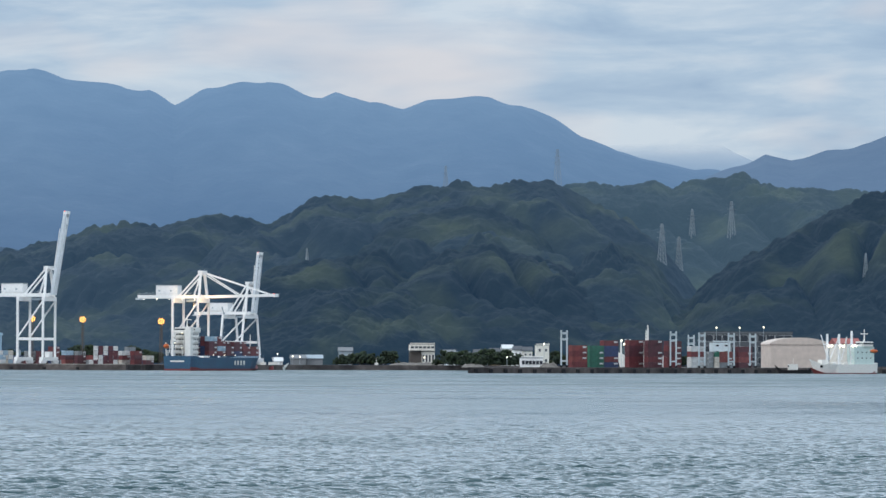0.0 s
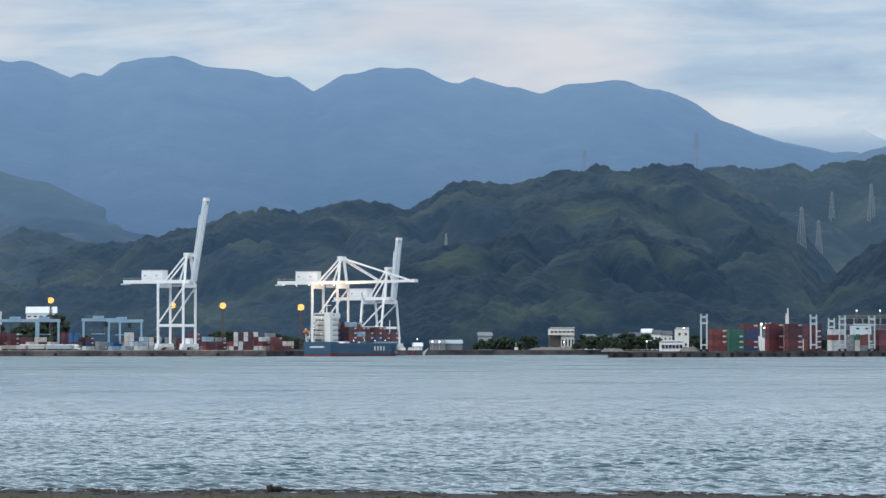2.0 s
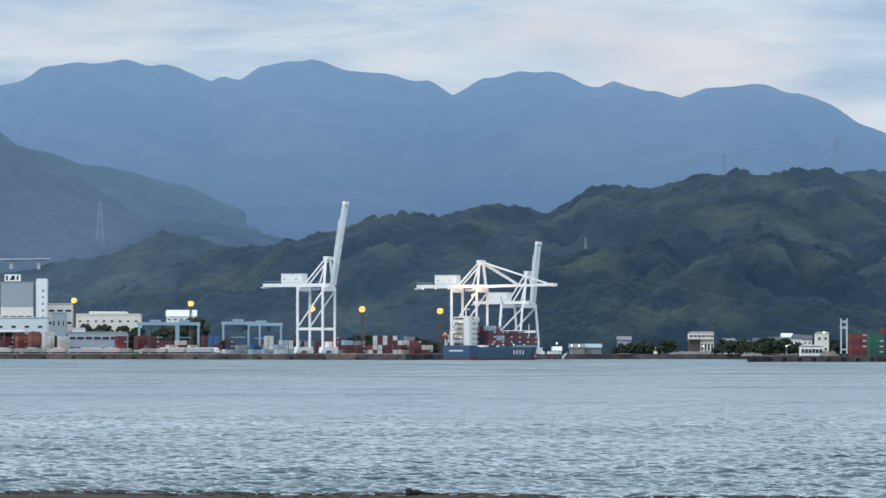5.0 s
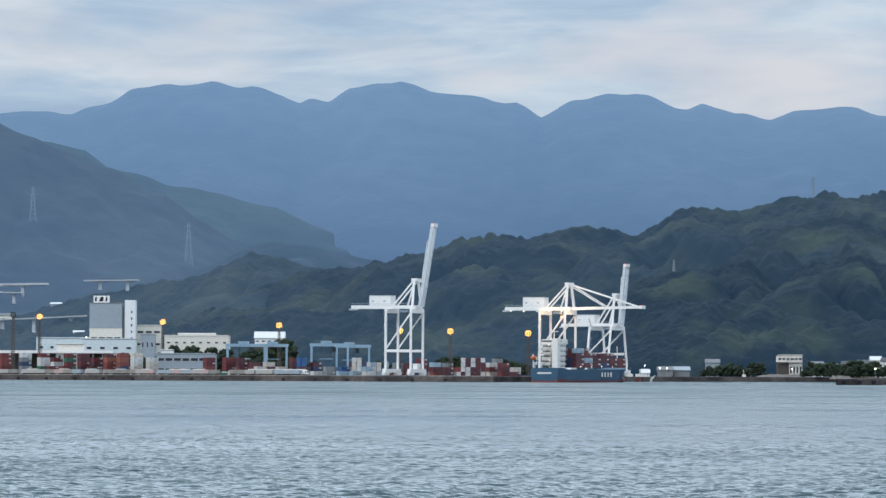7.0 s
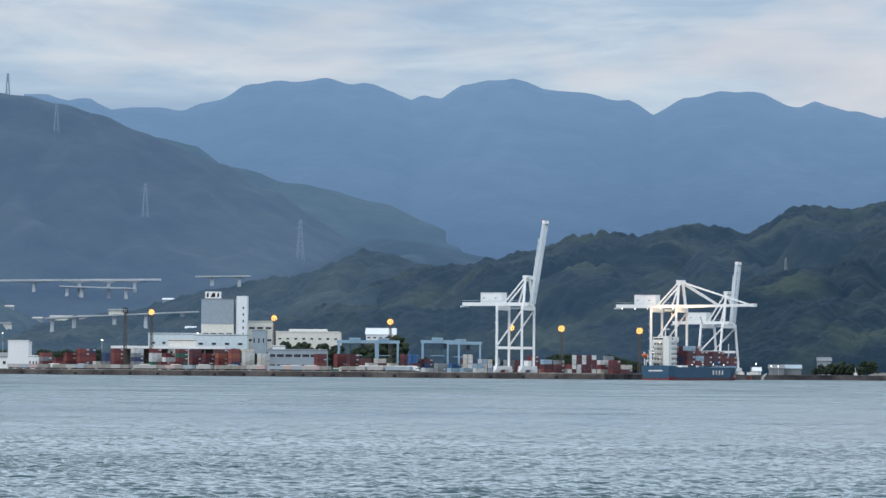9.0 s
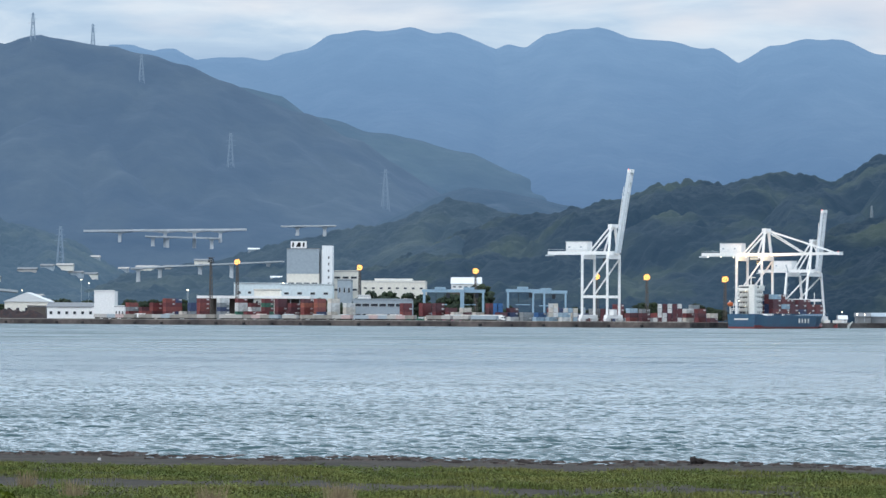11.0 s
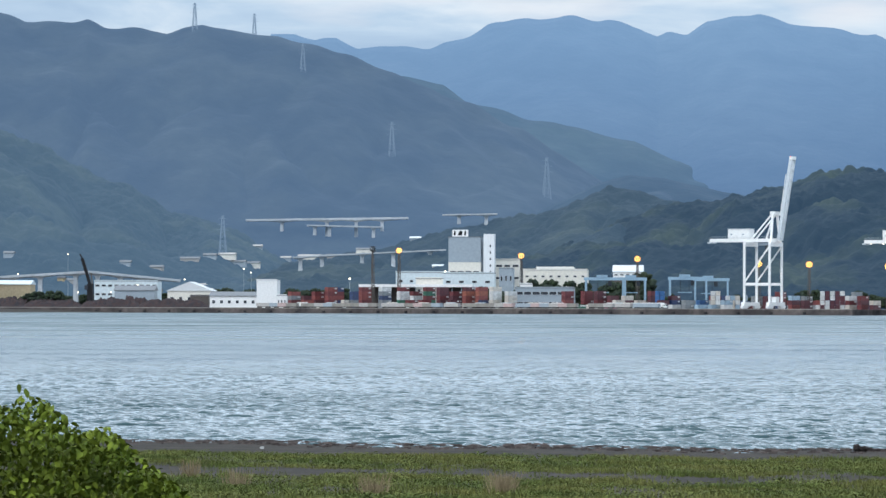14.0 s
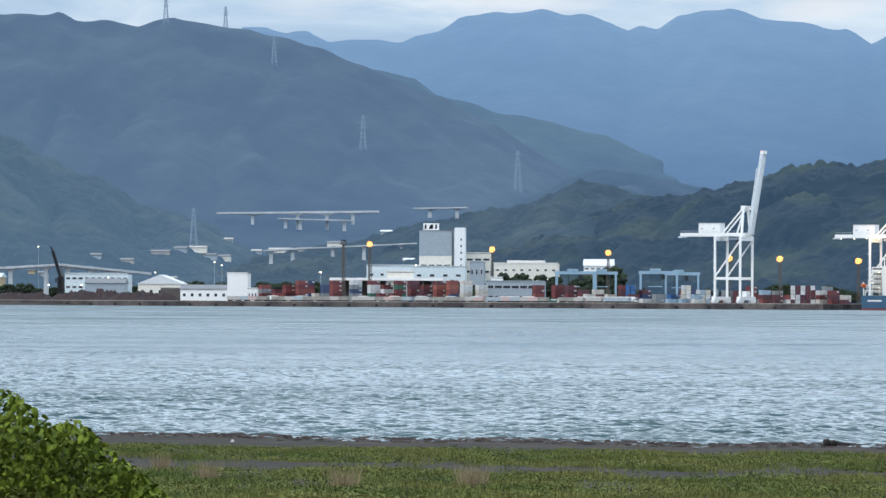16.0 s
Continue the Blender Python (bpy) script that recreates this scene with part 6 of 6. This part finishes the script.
def blades(name, number, spread, length, width, mat, label, seed, lean=0.5, low=66, broad=False):
    """Tufts of tapered bent blades over the beach, joined."""
    rnd = random.Random(seed)
    vs, fs = [], []
    made = 0
    while made < number:
        y = rnd.uniform(low, 128)
        x = rnd.uniform(-1, 1) * (0.215 * y + 1)
        c = cover(x, y)
        clump = 0.5 + noise.noise((x * 0.45, y * 0.2, seed))
        if rnd.random() > c * min(1, max(0.12, clump + 0.25)):
            continue
        made += 1
        z = ground_height(x, y) - 0.01
        tall = 0.6 + 0.7 * max(0, clump)
        for _ in range(spread):
            a = rnd.uniform(0, 6.28)
            l = length * rnd.uniform(0.5, 1.2) * tall
            w = width * rnd.uniform(0.7, 1.3)
            px, py = x + rnd.gauss(0, 0.12), y + rnd.gauss(0, 0.14)
            dx, dy = math.cos(a), math.sin(a)
            sx, sy = math.cos(a + 1.57) * w, math.sin(a + 1.57) * w
            k = rnd.uniform(0.15, lean) * l
            h1, h2 = l * 0.6, l * rnd.uniform(0.75, 1.0)
            n = len(vs)
            if broad:
                zb = z + l * rnd.uniform(0.3, 1.0)
                tip = rnd.uniform(-0.04, 0.05)
                vs += [(px, py, zb), (px + dx * l * 0.35 + sx, py + dy * l * 0.35 + sy, zb + 0.02), (px + dx * l * 0.35 - sx, py + dy * l * 0.35 - sy, zb + 0.03), (px + dx * l * 0.8, py + dy * l * 0.8, zb + tip)]
                fs += [(n, n + 1, n + 3, n + 2)]
            else:
                vs += [(px - sx, py - sy, z), (px + sx, py + sy, z), (px + dx * k * 0.4 - sx * 0.8, py + dy * k * 0.4 - sy * 0.8, z + h1), (px + dx * k * 0.4 + sx * 0.8, py + dy * k * 0.4 + sy * 0.8, z + h1), (px + dx * k, py + dy * k, z + h2)]
                fs += [(n, n + 1, n + 3, n + 2), (n + 2, n + 3, n + 4)]
    me = bpy.data.meshes.new(name)
    me.from_pydata(vs, [], fs)
    me.materials.append(mat)
    return tagged(new(name, me), label, "grass", kind="stuff")


blades("grass", 24000, 11, 0.15, 0.008, M_GRASS, "short green beach grass in uneven patches", 3)
blades("weeds", 6500, 14, 0.11, 0.022, M_WEED, "low broad-leaved beach weeds", 4, broad=True)


def ground_spot(b, e):
    """Distance at which the beach shows at a bearing and a rise."""
    return min((abs((ground_height(wide(b, d), d) - 5) / d * 1000 - e), d) for d in np.arange(60, 147, 0.25))[1]


def dry_tuft(b, e, label):
    d = ground_spot(b, e)
    x = wide(b, d)
    z = ground_height(x, d)
    rnd = random.Random(int(b * 10))
    bm = B()
    for k in range(130):
        a, r = rnd.uniform(0, 6.28), abs(rnd.gauss(0, 0.16))
        p = Vector((math.cos(a) * r, math.sin(a) * r, -0.02))
        h = rnd.uniform(0.2, 0.5)
        q = p + Vector((math.cos(a) * h * rnd.uniform(0.05, 0.5), math.sin(a) * h * rnd.uniform(0.05, 0.5), h))
        s = Vector((0.006, 0, 0))
        bm.faces.new([bm.verts.new(v) for v in (p - s, p + s, q + s * 0.4, q - s * 0.4)])
    ob = part("dry_grass_tuft", bm, M_DRY)
    ob.matrix_world = pose(x, d, z)
    tagged(ob, label, "grass tuft", "dry grass tufts")


for b, e in zip((-70.9, -134.4, -146, -101.3, -70.5), (-44.4, -44, -41.4, -45.3, -45.1)):
    dry_tuft(b, e, "pale dry grass tuft standing among green weeds")


def driftwood(b, e, L, r, turn, label):
    d = ground_spot(b, e)
    x = wide(b, d)
    bm = B()
    rnd = random.Random(int(b * 3))
    pts = [Vector((-L / 2 + L * k / 7, rnd.uniform(-0.03, 0.03), r * 0.7 + rnd.uniform(-0.02, 0.05))) for k in range(8)]
    rings = []
    for k, p in enumerate(pts):
        q = r * (1.0 - 0.08 * k)
        rings.append([bm.verts.new(p + Vector((0, math.cos(a) * q * rnd.uniform(0.85, 1.1), math.sin(a) * q * rnd.uniform(0.85, 1.1)))) for a in (i * math.pi / 4 for i in range(8))])
    for p, q in zip(rings, rings[1:]):
        for i in range(8):
            bm.faces.new((p[i], p[(i + 1) % 8], q[(i + 1) % 8], q[i]))
    bm.faces.new(rings[0][::-1])
    bm.faces.new(rings[-1])
    ob = part("driftwood", bm, M_DRIFT)
    ob.matrix_world = pose(x, d, ground_height(x, d) - 0.02, 0, 0, turn)
    tagged(ob, label, "driftwood", "driftwood on the beach")


driftwood(14, -34.4, 0.5, 0.17, 10, "thick black stump of driftwood at the waterline")
driftwood(17.6, -34.3, 0.7, 0.09, -6, "dark driftwood log at the waterline")
driftwood(-80.9, -33, 0.5, 0.035, 15, "thin dark driftwood stick on the sand")
driftwood(-62.2, -33.9, 0.5, 0.035, 5, "thin dark driftwood stick on the sand")
driftwood(-125.9, -33.3, 0.45, 0.03, -8, "thin dark driftwood stick on the sand")


def litter(b, e, w, label):
    d = ground_spot(b, e)
    x = wide(b, d)
    bm = box(B(), -w / 2, w / 2, -0.03, 0.03, 0, 0.035)
    bmesh.ops.bevel(bm, geom=bm.edges[:], offset=0.008, segments=1, affect="EDGES")
    ob = part("litter", bm, M_PLATE)
    ob.matrix_world = pose(x, d, ground_height(x, d) - 0.005, 0, 0, 12)
    tagged(ob, label, "litter", "litter on the sand")


for b, e, w in zip((-128.4, -79, -97.2, -1.7, -128.3), (-34.3, -36.2, -36.2, -36.2, -34), (0.12, 0.09, 0.05, 0.04, 0.1)):
    litter(b, e, w, "small pale piece of litter on dark sand")

# wrack line: twigs and weed left by the tide
rnd = random.Random(19)
vs, fs = [], []
for k in range(3000):
    x = rnd.uniform(-36, 36)
    band = abs(rnd.gauss(0, 1.8)) if rnd.random() < 0.6 else rnd.uniform(0, 9)
    if noise.noise((x * 0.3, 1, 1)) < -0.25:
        continue
    y = shore(x) - 1.0 - band
    z = ground_height(x, y)
    l, a, r = rnd.uniform(0.08, 0.4), rnd.gauss(0, 0.5), rnd.uniform(0.01, 0.035)
    dx, dy = math.cos(a) * l / 2, math.sin(a) * l / 2
    n = len(vs)
    vs += [(x - dx, y - dy - r, z), (x + dx, y + dy - r, z), (x + dx, y + dy + r, z), (x - dx, y - dy + r, z), (x - dx * 0.8, y - dy, z + r * 1.8), (x + dx * 0.8, y + dy, z + r * 1.8)]
    fs += [(n, n + 1, n + 5, n + 4), (n + 2, n + 3, n + 4, n + 5), (n + 1, n + 2, n + 5), (n + 3, n, n + 4)]
me = bpy.data.meshes.new("wrack")
me.from_pydata(vs, [], fs)
me.materials.append(M_WRACK)
tagged(new("wrack", me), "dull brown line of twigs and weed at the waterline", "wrack", kind="stuff")


# ---- the shrub ----
def leaf_mesh(curl, seed):
    rnd = random.Random(seed)
    bm = B()
    n = 5
    mid, lf, rt = [], [], []
    for k in range(n + 1):
        u = k / n
        w = 0.34 * math.sin(math.pi * min(1, u * 0.93 + 0.06)) ** 0.8
        z = -curl * u * u + 0.06 * math.sin(u * 5 + seed)
        mid.append(bm.verts.new((u, 0, z)))
        lf.append(bm.verts.new((u - 0.03, w, z + w * 0.35)))
        rt.append(bm.verts.new((u - 0.03, -w, z + w * 0.35)))
    for k in range(n):
        bm.faces.new((mid[k], mid[k + 1], lf[k + 1], lf[k]))
        bm.faces.new((rt[k], rt[k + 1], mid[k + 1], mid[k]))
    me = bpy.data.meshes.new("leaf")
    bm.to_mesh(me)
    bm.free()
    me.materials.append(M_LEAF)
    me.shade_smooth()
    return me


def shrub():
    D = 30.0
    rnd = random.Random(23)
    base = ground_height(-5.9, D)
    o = thing("shrub", -5.9, D, base, 0, "leafy bright green shrub at the beach's edge", "shrub")
    tops_b = (-330, -260, -215, -197, -189, -180, -172, -166, -158, -152, -146, -140)
    tops_e = (-24, -14, -15.8, -17.2, -17.8, -23.8, -30.5, -29.0, -36.0, -40.5, -45.5, -52)
    leaves = [leaf_mesh(0.15 + 0.12 * k, k) for k in range(5)]
    stems = []
    spots = []
    while len(spots) < 10500:
        b = rnd.uniform(-245, -141)
        y = D + rnd.uniform(-0.8, 0.7)
        top = 5 + float(np.interp(b, tops_b, tops_e)) * y / 1000 - base
        low = 5 - 0.053 * y - base
        if top < 0.05:
            continue
        u = rnd.random() ** 0.75
        z = low + (top - low) * u
        x = wide(b, y) + 5.9
        puff = noise.noise((x * 3.0, y * 2.0, z * 3.0))
        if puff < -0.22 + (0.3 if u > 0.8 else 0):
            continue
        spots.append((x, y - D, z, u))
    spots.sort(key=lambda s: s[1] - s[3] * 0.5)
    rest_v, rest_f = [], []
    for k, (x, y, z, u) in enumerate(spots):
        size = rnd.uniform(0.035, 0.07)
        m = Matrix.Translation((x, y, z)) @ Euler((rnd.gauss(0, 0.5), rnd.gauss(0.35, 0.45), rnd.uniform(0, 6.28))).to_matrix().to_4x4() @ Matrix.Scale(size, 4)
        me = rnd.choice(leaves)
        if k % 36 == 0:
            ob = new("leaf", me)
            ob.parent = o
            ob.matrix_basis = m
        else:
            n = len(rest_v)
            rest_v += [tuple(m @ v.co) for v in me.vertices]
            rest_f += [tuple(n + i for i in p.vertices) for p in me.polygons]
    me = bpy.data.meshes.new("foliage")
    me.from_pydata(rest_v, [], rest_f)
    me.materials.append(M_LEAF)
    me.shade_smooth()
    f = new("foliage", me)
    f.parent = o
    f["kind"] = "stuff"
    for k in range(26):
        x, y, z, u = rnd.choice(spots)
        bm = B()
        a = Vector((x * 0.45 + rnd.uniform(-0.3, 0.3), y * 0.4, -0.15))
        q = Vector((x, y, z))
        mid = (a + q) / 2 + Vector((rnd.uniform(-0.1, 0.1), 0, 0.1))
        rod(bm, a, mid, 0.012, 6, 0.009)
        rod(bm, mid, q, 0.009, 6, 0.004)
        part("stem", bm, M_STEM, o)


shrub()


def motions():
    """The water drifts slowly towards the beach."""
    walk(water, [(0.0, pose(0, 0, 0)), (8.0, pose(-2.0, -3.0, 0)), (16.0, pose(-4.0, -6.0, 0))])


motions()
